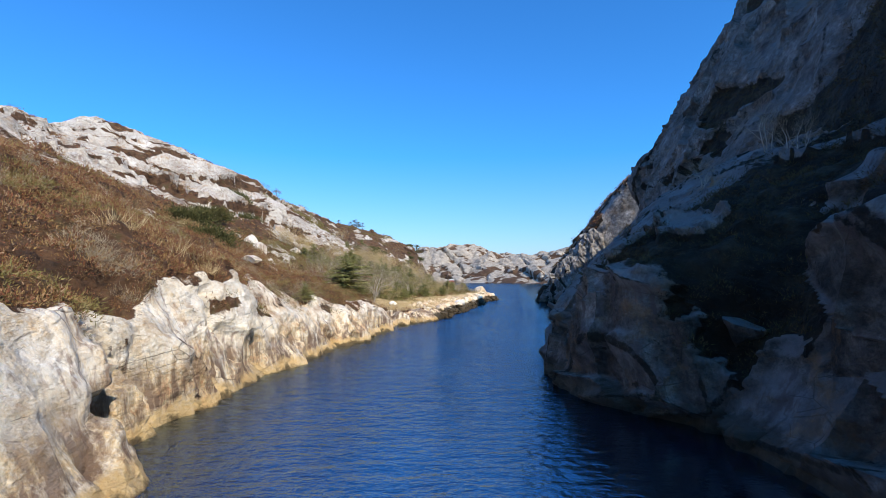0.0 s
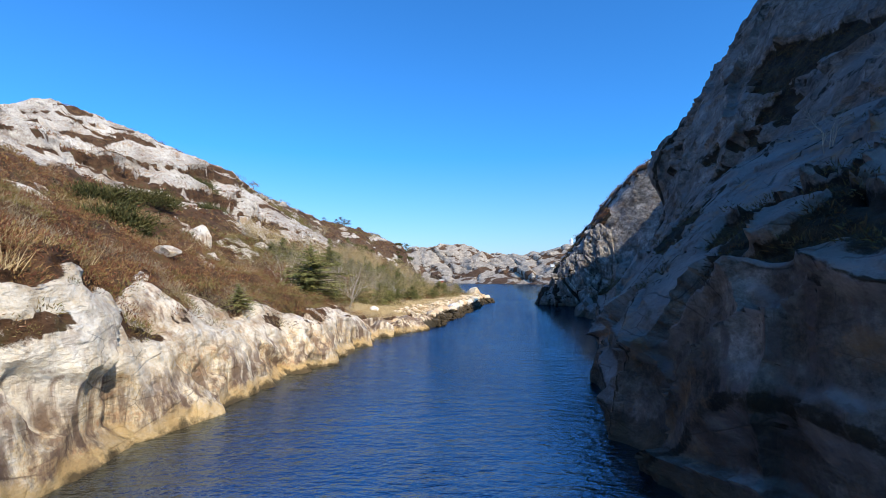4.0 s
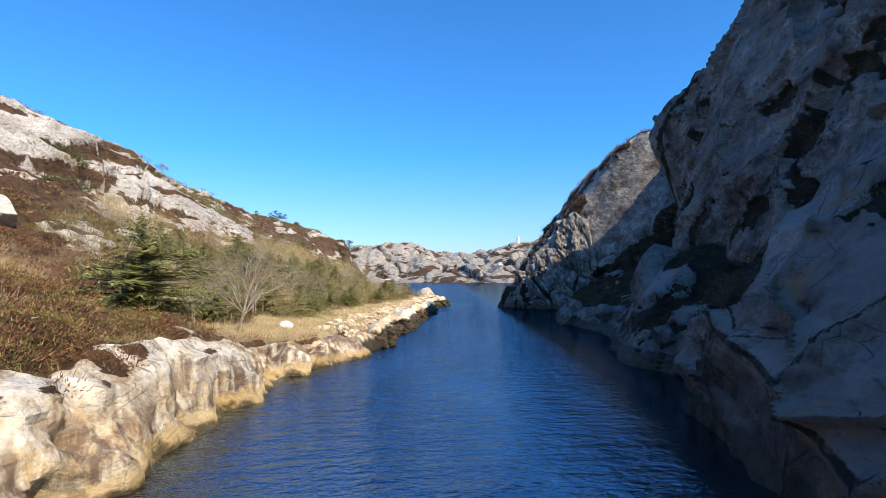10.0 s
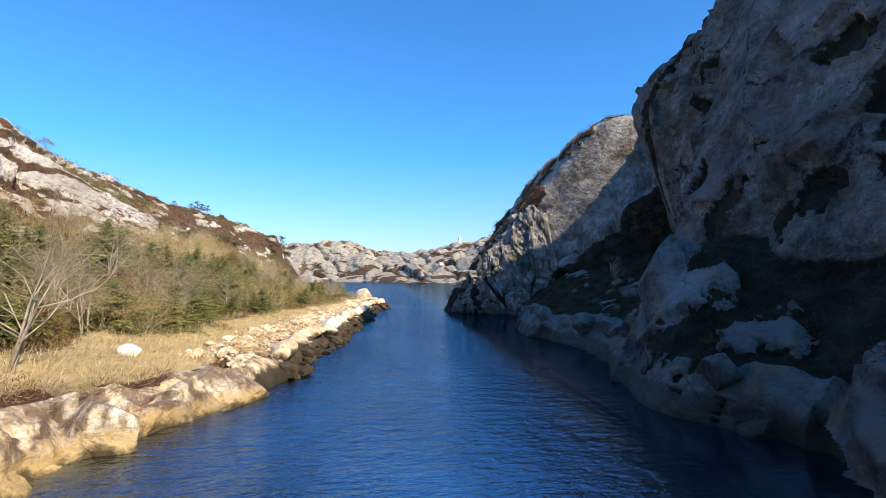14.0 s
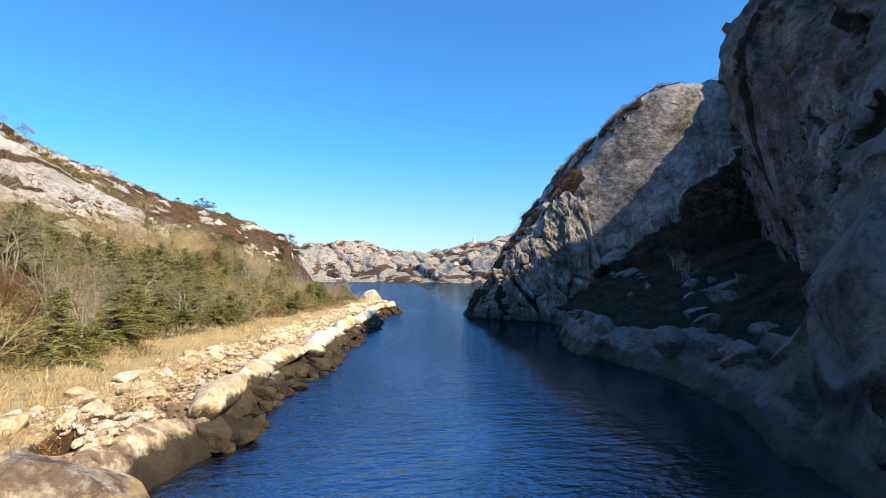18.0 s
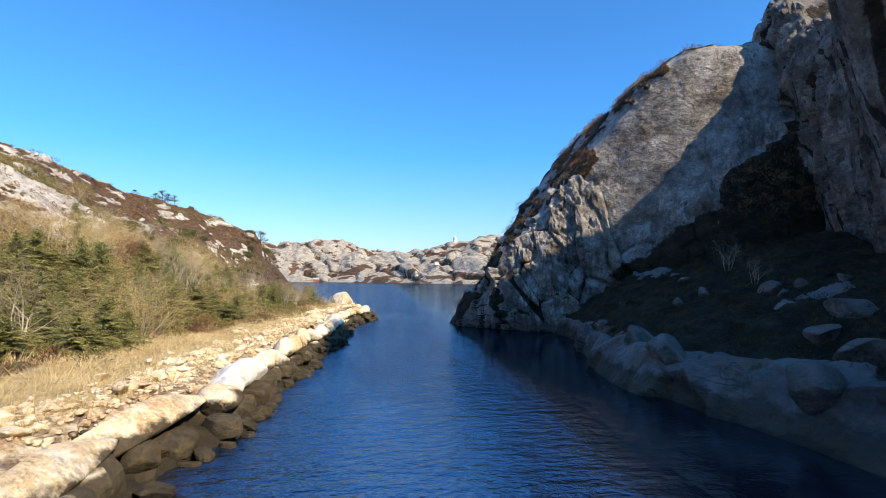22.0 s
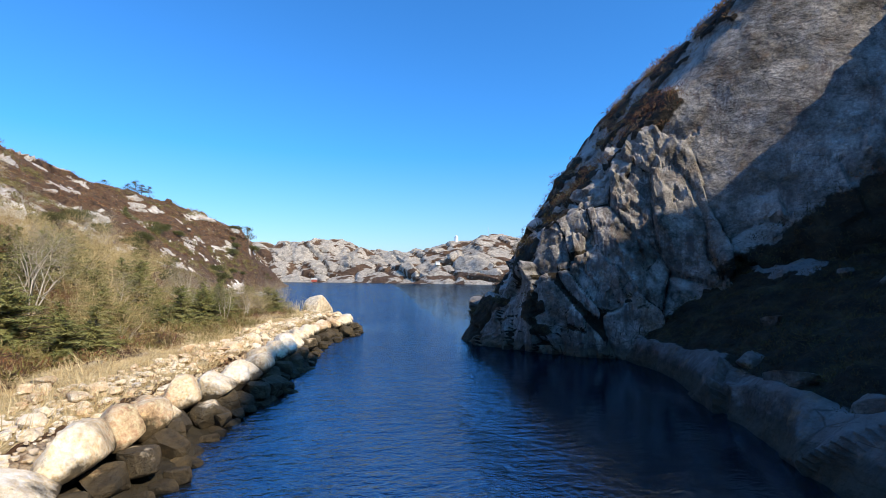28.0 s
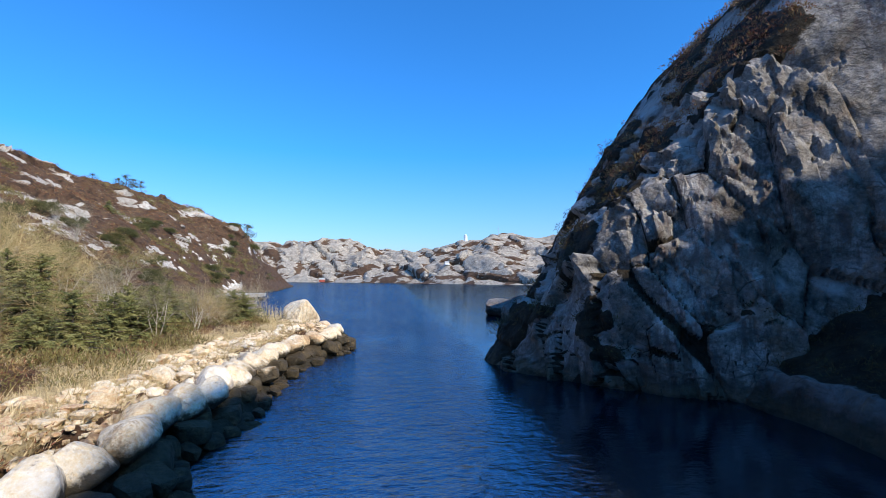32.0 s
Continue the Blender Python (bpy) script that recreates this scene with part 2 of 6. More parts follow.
    col = blend(nt, ramp(nt, [(0.28, (0.85, 0.85, 0.85)), (0.38, (0, 0, 0))], joint_dark), col, stain)
    rust = tex(nt, pos, 0.8, 5, 0.65)
    col = blend(nt, ramp(nt, [(0.56, (0, 0, 0)), (0.70, (rusty, rusty, rusty))], rust), col, (0.44, 0.25, 0.11))
    if tide:
        wob = tex(nt, pos, 1.3, 5, 0.65)
        zz = math_node(nt, "ADD", z, math_node(nt, "MULTIPLY", math_node(nt, "SUBTRACT", wob, 0.5), 1.1))
        if weed:
            low = ramp(nt, [(0.0, (1, 1, 1)), (0.70, (0.95, 0.95, 0.95)), (0.86, (0, 0, 0))], math_node(nt, "MULTIPLY", zz, 1.0, True))
            col = blend(nt, low, col, ramp(nt, [(0.35, (0.022, 0.018, 0.012)), (0.6, (0.075, 0.055, 0.03)), (0.75, (0.16, 0.11, 0.05))], tex(nt, pos, 3.0, 5, 0.7)))
        else:
            low = ramp(nt, [(0.0, (0.9, 0.9, 0.9)), (0.3, (0.7, 0.7, 0.7)), (0.48, (0, 0, 0))], math_node(nt, "MULTIPLY", zz, 1.0, True))
            band = ramp(nt, [(0.14, (0, 0, 0)), (0.24, (0.95, 0.95, 0.95)), (0.50, (0.8, 0.8, 0.8)), (0.85, (0, 0, 0))], math_node(nt, "MULTIPLY", zz, 0.5, True))
            runs = ramp(nt, [(0.40, (0, 0, 0)), (0.56, (1, 1, 1))], tex(nt, pos, 1.4, 5, 0.65, stretch=(2, 2, 0.35)))
            col = blend(nt, math_node(nt, "MULTIPLY", math_node(nt, "MULTIPLY", band, runs), tide), col, blend(nt, 0.5, stain, (0.11, 0.07, 0.05)))
            col = blend(nt, math_node(nt, "MULTIPLY", low, tide), col, blend(nt, at.outputs["Alpha"], (0.60, 0.41, 0.18), (0.045, 0.036, 0.022)))
            sunk = ramp(nt, [(0.0, (1, 1, 1)), (0.55, (0.9, 0.9, 0.9)), (0.9, (0, 0, 0))], math_node(nt, "ADD", z, 1.0, True))
            col = blend(nt, sunk, col, (0.44, 0.29, 0.13))
            black = ramp(nt, [(0.0, (0.85, 0.85, 0.85)), (0.06, (0.6, 0.6, 0.6)), (0.16, (0, 0, 0))], math_node(nt, "MULTIPLY", zz, 1.0, True))
            col = blend(nt, black, col, (0.045, 0.036, 0.022))
            wet = ramp(nt, [(0.0, (1, 1, 1)), (0.5, (0.95, 0.95, 0.95)), (0.66, (0, 0, 0))], math_node(nt, "MULTIPLY", zz, 1.0, True))
            col = blend(nt, math_node(nt, "MULTIPLY", wet, at.outputs["Alpha"]), col, (0.045, 0.036, 0.022))
    # plant cover
    hn = tex(nt, pos, 1.1, 7, 0.7)
    heath = ramp(nt, [(0.30, (0.028, 0.019, 0.012)), (0.44, (0.075, 0.042, 0.024)), (0.55, (0.125, 0.066, 0.035)), (0.66, (0.10, 0.075, 0.035)), (0.8, (0.18, 0.14, 0.075))], hn)
    # darker heath ramp that paints in the shade of the east side
    if shaded_heath:
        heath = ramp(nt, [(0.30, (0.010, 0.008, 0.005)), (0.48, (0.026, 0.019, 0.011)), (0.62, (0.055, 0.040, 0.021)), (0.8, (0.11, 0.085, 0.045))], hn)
    gn = tex(nt, pos, 2.2, 7, 0.7)
    grass = ramp(nt, [(0.3, (0.24, 0.17, 0.08)), (0.5, (0.48, 0.37, 0.20)), (0.7, (0.64, 0.52, 0.32))], gn)
    ragged = math_node(nt, "MULTIPLY", math_node(nt, "SUBTRACT", tex(nt, pos, 2.6 * min(fine, 1.0), 7, 0.75), 0.5), 1.1)
    for amount, cover_col in ((csep.outputs[0], heath), (csep.outputs[1], grass)):
        col = blend(nt, ramp(nt, [(0.40, (0, 0, 0)), (0.56, (1, 1, 1))], math_node(nt, "ADD", amount, ragged)), col, cover_col)
    bs = add(nt, "ShaderNodeBsdfPrincipled", Roughness=0.82)
    bs.inputs["Specular IOR Level"].default_value = 0.25
    L(col, bs.inputs["Base Color"])
    bump = nt.nodes.new("ShaderNodeBump")
    bump.inputs["Strength"].default_value = 0.5
    bump.inputs["Distance"].default_value = 0.05
    fine_b = math_node(nt, "ADD", tex(nt, pos, 5.0 * fine, 8, 0.7), math_node(nt, "MULTIPLY", tex(nt, pos, 22.0 * fine, 4, 0.7), 0.35))
    if cracks:
        fine_b = math_node(nt, "ADD", fine_b, math_node(nt, "MULTIPLY", crack, 0.8 * cracks))
    L(fine_b, bump.inputs["Height"])
    if chip:
        # broken faces: ridged relief of many sizes, and small flat chips that each tilt their own way
        ridged = nt.nodes.new("ShaderNodeTexNoise")
        ridged.noise_type = "RIDGED_MULTIFRACTAL"
        for key, value in (("Scale", 0.55 * fine), ("Detail", 8.0), ("Roughness", 0.6), ("Lacunarity", 2.2), ("Offset", 0.9), ("Gain", 1.6)):
            ridged.inputs[key].default_value = value
        L(mp.outputs[0], ridged.inputs["Vector"])
        rugged = tex(nt, mp.outputs[0], 1.3 * fine, 10, 0.66)
        total = math_node(nt, "ADD", math_node(nt, "MULTIPLY", ridged.outputs[0], -0.11 / fine), math_node(nt, "MULTIPLY", rugged, 0.75 / fine))
        for scale, amp in ((3.1, 0.36), (8.0, 0.24)):
            v = nt.nodes.new("ShaderNodeTexVoronoi")
            v.inputs["Scale"].default_value = scale * fine
            L(mp.outputs[0], v.inputs["Vector"])
            tilt, way, dot = (nt.nodes.new("ShaderNodeVectorMath") for _ in range(3))
            tilt.operation, way.operation, dot.operation = "SUBTRACT", "SUBTRACT", "DOT_PRODUCT"
            L(v.outputs["Color"], tilt.inputs[0])
            tilt.inputs[1].default_value = (0.5, 0.5, 0.5)
            L(mp.outputs[0], way.inputs[0])
            L(v.outputs["Position"], way.inputs[1])
            L(tilt.outputs[0], dot.inputs[0])
            L(way.outputs[0], dot.inputs[1])
            total = math_node(nt, "ADD", total, math_node(nt, "MULTIPLY", dot.outputs["Value"], amp))
        smooth_slabs = ramp(nt, [(0.36, (slabs, slabs, slabs)), (0.56, (1, 1, 1))], tex(nt, pos, 0.4 * fine, 4, 0.6))
        facet = nt.nodes.new("ShaderNodeBump")
        facet.inputs["Strength"].default_value = 1.0
        facet.inputs["Distance"].default_value = 1.0 * chip
        L(math_node(nt, "MULTIPLY", total, smooth_slabs), facet.inputs["Height"])
        L(facet.outputs[0], bump.inputs["Normal"])
    L(bump.outputs[0], bs.inputs["Normal"])
    L(bs.outputs[0], out.inputs["Surface"])
    return m


WASHED_STOPS = [(0.27, (0.48, 0.40, 0.31)), (0.38, (0.76, 0.68, 0.57)), (0.50, (0.87, 0.81, 0.72)), (0.70, (0.92, 0.89, 0.84))]
ROCK_LEFT = rock_material("cream_granite", WASHED_STOPS, 1.0, hill=GREY_STOPS, cracks=0.85, chip=0.8, streak=0.75, stain=(0.26, 0.165, 0.12), lichen=0.35, rusty=0.65, low_stops=CREAM_STOPS)
# east bank granite: the ramp is darkened to paint in its shade
ROCK_RIGHT = rock_material("shaded_grey_granite", [(0.32, (0.030, 0.022, 0.016)), (0.43, (0.088, 0.070, 0.053)), (0.55, (0.170, 0.150, 0.125)), (0.70, (0.300, 0.278, 0.250))], 0.6, streak=0.8, tops=(0.24, 0.232, 0.223), cracks=1.0, shaded_heath=True, chip=0.95, slabs=0.3)
ROCK_CLIFF = rock_material("pale_cliff_granite", [(0.31, (0.038, 0.031, 0.025)), (0.43, (0.128, 0.110, 0.093)), (0.56, (0.215, 0.195, 0.172)), (0.72, (0.335, 0.313, 0.288))], 0.6, streak=0.75, tops=(0.19, 0.18, 0.17), rusty=0.3, cracks=0.8, shaded_heath=True, chip=0.85, slabs=0.25)
ROCK_DOME = rock_material("headland_granite", [(0.30, (0.069, 0.059, 0.047)), (0.43, (0.167, 0.151, 0.131)), (0.57, (0.282, 0.261, 0.236)), (0.75, (0.440, 0.413, 0.383))], 0.6, streak=0.8, tops=(0.431, 0.407, 0.378), rusty=0.25, cracks=0.9, shaded_heath=True, chip=0.75, slabs=0.2)
ROCK_STONE = rock_material("wall_stone_granite", CREAM_STOPS, 1.0, fine=1.6, weed=True, cracks=0.0, chip=0.5, streak=0.45, stain=(0.27, 0.18, 0.11))
ROCK_WHITE = rock_material("white_vein_stone", [(0.3, (0.74, 0.71, 0.66)), (0.6, (0.86, 0.84, 0.80))], 0.0, fine=1.6, cracks=0.0, chip=0.35, streak=0.1, lichen=0.1, rusty=0.1)
ROCK_FAR = rock_material("far_hill_granite", [(0.28, (0.163, 0.132, 0.104)), (0.42, (0.342, 0.294, 0.236)), (0.65, (0.479, 0.419, 0.340))], 0.0, fine=0.11, chip=0.35, cracks=0.9, wide=2.6, streak=0.3)


def water_material():
    m, nt, out = nodes_of("sea_water")
    L = nt.links.new
    geo = nt.nodes.new("ShaderNodeNewGeometry")
    pos = geo.outputs["Position"]
    bump = nt.nodes.new("ShaderNodeBump")
    bump.inputs["Strength"].default_value = 1.0
    bump.inputs["Distance"].default_value = 0.13
    rip = tex(nt, pos, 3.4, 4, 0.6, stretch=(1.0, 1.5, 1.0))
    swell = tex(nt, pos, 0.35, 2, 0.5)
    chop = tex(nt, pos, 1.1, 3, 0.55, stretch=(0.8, 1.9, 1.0))
    patch = ramp(nt, [(0.35, (0.35, 0.35, 0.35)), (0.65, (1, 1, 1))], tex(nt, pos, 0.09, 3, 0.6, stretch=(1.6, 0.6, 1.0)))
    # calm water in the lee of the high east side
    axes = nt.nodes.new("ShaderNodeSeparateXYZ")
    L(pos, axes.inputs[0])
    off = math_node(nt, "SUBTRACT", axes.outputs[0], math_node(nt, "ADD", math_node(nt, "MULTIPLY", axes.outputs[1], 0.15), 0.0))
    lee = ramp(nt, [(0.0, (1, 1, 1)), (1.0, (0.11, 0.11, 0.11))], math_node(nt, "MULTIPLY", off, 0.34, True))
    h = math_node(nt, "MULTIPLY", math_node(nt, "ADD", math_node(nt, "MULTIPLY", math_node(nt, "ADD", rip, math_node(nt, "MULTIPLY", chop, 1.5)), patch), math_node(nt, "MULTIPLY", swell, 0.8)), lee)
    L(h, bump.inputs["Height"])
    fr = add(nt, "ShaderNodeFresnel", IOR=1.33)
    L(bump.outputs[0], fr.inputs["Normal"])
    tr = nt.nodes.new("ShaderNodeBsdfTransparent")
    gl = nt.nodes.new("ShaderNodeBsdfGlossy")
    gl.inputs["Roughness"].default_value = 0.1
    gl.inputs["Color"].default_value = (0.45, 0.57, 0.68, 1)
    L(bump.outputs[0], gl.inputs["Normal"])
    mix = nt.nodes.new("ShaderNodeMixShader")
    L(math_node(nt, "MINIMUM", math_node(nt, "ADD", math_node(nt, "MULTIPLY", fr.outputs[0], 1.4), 0.0), 0.65), mix.inputs[0])
    body = nt.nodes.new("ShaderNodeBsdfDiffuse")
    body.inputs["Color"].default_value = (0.003, 0.013, 0.030, 1)
    deep = nt.nodes.new("ShaderNodeMixShader")
    at = nt.nodes.new("ShaderNodeAttribute")
    at.attribute_name = "cover"
    shallow = nt.nodes.new("ShaderNodeSeparateColor")
    L(at.outputs["Color"], shallow.inputs[0])
    L(ramp(nt, [(0.05, (0.8, 0.8, 0.8)), (0.6, (0.15, 0.15, 0.15))], shallow.outputs[0]), deep.inputs[0])
    L(ramp(nt, [(0.05, (0.14, 0.155, 0.14)), (0.4, (0.50, 0.44, 0.30)), (1.0, (0.80, 0.73, 0.56))], shallow.outputs[0]), tr.inputs["Color"])
    L(tr.outputs[0], deep.inputs[1])
    L(body.outputs[0], deep.inputs[2])
    L(deep.outputs[0], mix.inputs[1])
    L(gl.outputs[0], mix.inputs[2])
    L(mix.outputs[0], out.inputs["Surface"])
    return m


WATER = water_material()


# ---- meshes from grids ----
def grid_mesh(name, P, mat, cover=None, flip=False, crease=0):
    n, k = P.shape[:2]
    idx = np.arange(n * k).reshape(n, k)
    q = np.stack([idx[:-1, :-1], idx[1:, :-1], idx[1:, 1:], idx[:-1, 1:]], -1).reshape(-1, 4)
    if flip:
        q = q[:, ::-1]
    me = bpy.data.meshes.new(name)
    me.vertices.add(n * k)
    me.vertices.foreach_set("co", P.reshape(-1).astype(np.float32))
    me.loops.add(q.size)
    me.loops.foreach_set("vertex_index", q.reshape(-1).astype(np.int32))
    me.polygons.add(len(q))
    me.polygons.foreach_set("loop_start", np.arange(0, q.size, 4, dtype=np.int32))
    me.polygons.foreach_set("use_smooth", np.ones(len(q), dtype=bool))
    me.update(calc_edges=True)
    if cover is not None:
        at = me.color_attributes.new("cover", "FLOAT_COLOR", "POINT")
        c = cover.reshape(-1, cover.shape[-1])
        c = np.concatenate([c, np.zeros((n * k, 4 - c.shape[1]))], 1)
        at.data.foreach_set("color", c.reshape(-1).astype(np.float32))
    if crease:
        me.set_sharp_from_angle(angle=radians(crease))
    me.materials.append(mat)
    return new(name, me)


def catmull(xs, ys, x):
    """Monotone-ish cubic through rows ys at xs, evaluated at x."""
    xs, ys = np.asarray(xs, float), np.asarray(ys, float)
    d = np.diff(ys, axis=0) / np.diff(xs).reshape(-1, *([1] * (ys.ndim - 1)))
    m = np.zeros_like(ys)
    m[1:-1] = np.where(d[:-1] * d[1:] > 0, 2 * d[:-1] * d[1:] / np.where(np.abs(d[:-1] + d[1:]) < 1e-9, 1, d[:-1] + d[1:]), 0)
    m[0], m[-1] = d[0], d[-1]
    i = np.clip(np.searchsorted(xs, x, side="right") - 1, 0, len(xs) - 2)
    h = (xs[i + 1] - xs[i]).reshape(-1, *([1] * (ys.ndim - 1)))
    t = ((x - xs[i]) / (xs[i + 1] - xs[i])).reshape(-1, *([1] * (ys.ndim - 1)))
    t2, t3 = t * t, t * t * t
    return (2 * t3 - 3 * t2 + 1) * ys[i] + (t3 - 2 * t2 + t) * h * m[i] + (-2 * t3 + 3 * t2) * ys[i + 1] + (t3 - t2) * h * m[i + 1]


def sweep(stations, along, counts):
    """A sheet through cross-sections: stations are (s, [(a, z), ...]); counts gives the steps between neighbouring knots."""
    ss = [s for s, _ in stations]
    K = np.array([k for _, k in stations], float)
    R = catmull(ss, K, along)
    par = np.concatenate([i + np.arange(c) / c for i, c in enumerate(counts)] + [[len(counts)]])
    prof = catmull(np.arange(len(counts) + 1.0), R.transpose(1, 0, 2), par).transpose(1, 0, 2)
    return prof, par


def normals(P):
    du = np.gradient(P, axis=0)
    dv = np.gradient(P, axis=1)
    n = np.cross(du, dv)
    return n / np.maximum(np.linalg.norm(n, axis=-1, keepdims=True), 1e-9)


def rocky(P, N, size=1.3, amp=0.28, seed=1, rough=1.0, stretch=(1, 1, 1), turn=None, small=1.0, groove=0.4):
    """Displacement lengths for jointed rock; turn lays the joints along other axes."""
    if turn is not None:
        P = P @ np.array(turn.to_3x3()).T
    r1, c1, _ = blocks(P, size, seed, stretch)
    r2, c2, _ = blocks(P, size * 0.42, seed + 7, stretch)
    r3, c3, _ = blocks(P, size * 0.19, seed + 11, stretch, 0.12)
    patchy = smooth(-0.3, 0.5, fbm(P / (size * 1.7), 2, seed + 15))
    d = r1 * amp + small * ((r2 * 0.5 - c2 * 0.16) * amp * (0.35 + 0.65 * patchy) + (r3 * 0.22 - c3 * 0.05) * amp * (0.3 + 0.7 * patchy)) - c1 * amp * groove
    d += fbm(P / (size * 2.4), 3, seed + 3) * amp * 0.55 * rough
    d += fbm(P * 2.6, 3, seed + 9) * 0.012
    return d


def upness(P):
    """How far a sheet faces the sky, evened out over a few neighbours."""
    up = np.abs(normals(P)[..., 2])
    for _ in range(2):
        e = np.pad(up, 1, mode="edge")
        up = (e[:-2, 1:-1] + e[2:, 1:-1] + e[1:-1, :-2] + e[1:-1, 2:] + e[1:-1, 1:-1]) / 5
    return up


def even(d, times=2):
    """A field on a sheet, evened out over its neighbours."""
    for _ in range(times):
        e = np.pad(d, 1, mode="edge")
        d = (e[:-2, 1:-1] + e[2:, 1:-1] + e[1:-1, :-2] + e[1:-1, 2:] + 2 * e[1:-1, 1:-1]) / 6
    return d


def crag(P, size, amp, seed, stretch=(1, 1, 1), turn=None, chips=1.0, joints=1.0, bulge=1.1):
    """Displacement lengths for blocky rock: bulging blocks parted by joints, with chipped faces."""
    if turn is not None:
        P = P @ np.array(turn.to_3x3()).T
    a, ga = scallops(P, size, seed, stretch)
    b, gb = scallops(P, size * 0.43, seed + 7, stretch, 1.2)
    c, gc = scallops(P, size * 0.17, seed + 11, stretch, 1.4)
    patchy = smooth(-0.35, 0.45, fbm(P / (size * 1.3), 2, seed + 15))
    d = -bulge * (a - 0.3) - joints * 0.5 * (1 - smooth(0.0, 0.34, ga)) ** 2
    d = d + chips * (0.55 * (b - 0.3) * (0.3 + 0.7 * patchy) - 0.12 * (1 - smooth(0, 0.4, gb)) * patchy + 0.17 * (c - 0.3) * (0.25 + 0.75 * patchy))
    return amp * d + fbm(P * 2.6, 3, seed + 9) * 0.012


def joint_lines(P, size, seed, stretch=(1, 1, 1), turn=None, width=0.12):
    """Soil and moss in the open joints between the blocks of crag()."""
    if turn is not None:
        P = P @ np.array(turn.to_3x3()).T
    a, ga = scallops(P, size, seed, stretch)
    b, gb = scallops(P, size * 0.43, seed + 7, stretch, 1.2)
    keep = smooth(-0.25, 0.2, fbm(P / (size * 0.8), 3, seed + 19))
    return np.maximum((1 - smooth(0.3 * width, width, ga)) * smooth(-0.5, 0.0, fbm(P / size, 2, seed + 21)), (1 - smooth(0.3 * width, width, gb)) * keep * 0.9)


def block_joints(P, size, seed, stretch=(1, 1, 1), turn=None, width=0.07):
    """Soil in the wider joints between the blocks of rocky()."""
    if turn is not None:
        P = P @ np.array(turn.to_3x3()).T
    _, c1, _ = blocks(P, size, seed, stretch, width)
    _, c2, _ = blocks(P, size * 0.42, seed + 7, stretch, width)
    keep = smooth(-0.25, 0.2, fbm(P / (size * 0.8), 3, seed + 19))
    return np.maximum(smooth(0.1, 0.6, c1) * smooth(-0.5, 0.0, fbm(P / size, 2, seed + 21)), smooth(0.1, 0.6, c2) * keep * 0.9)


def patches(P, spots, seed):
    """How far points lie inside ragged patches, given as (x, y, z, radius)."""
    rag = 0.75 * fbm(P / 1.5, 5, seed, 0.6)
    out = np.zeros(P.shape[:-1])
    for x, y, z, r in spots:
        d = np.linalg.norm((P - np.array([x, y, z])), axis=-1) / r
        out = np.maximum(out, 1 - smooth(0.8, 1.0, d + rag))
    return out


# ---- the large structure ----
sb, snt, sout = nodes_of("dark_seabed")
sbs = add(snt, "ShaderNodeBsdfPrincipled", Roughness=0.9)
sgeo = snt.nodes.new("ShaderNodeNewGeometry")
snt.links.new(ramp(snt, [(0.35, (0.006, 0.008, 0.010)), (0.65, (0.016, 0.017, 0.014))], tex(snt, sgeo.outputs["Position"], 0.4, 5, 0.6)), sbs.inputs["Base Color"])
snt.links.new(sbs.outputs[0], sout.inputs["Surface"])
seabed = tagged(grid_mesh("ground", np.array([[[-3000.0, -1500, -2.6], [3000, -1500, -2.6]], [[-3000, 4800, -2.6], [3000, 4800, -2.6]]]), sb), "dark stony sea bed under the water", "sea bed", kind="structure")

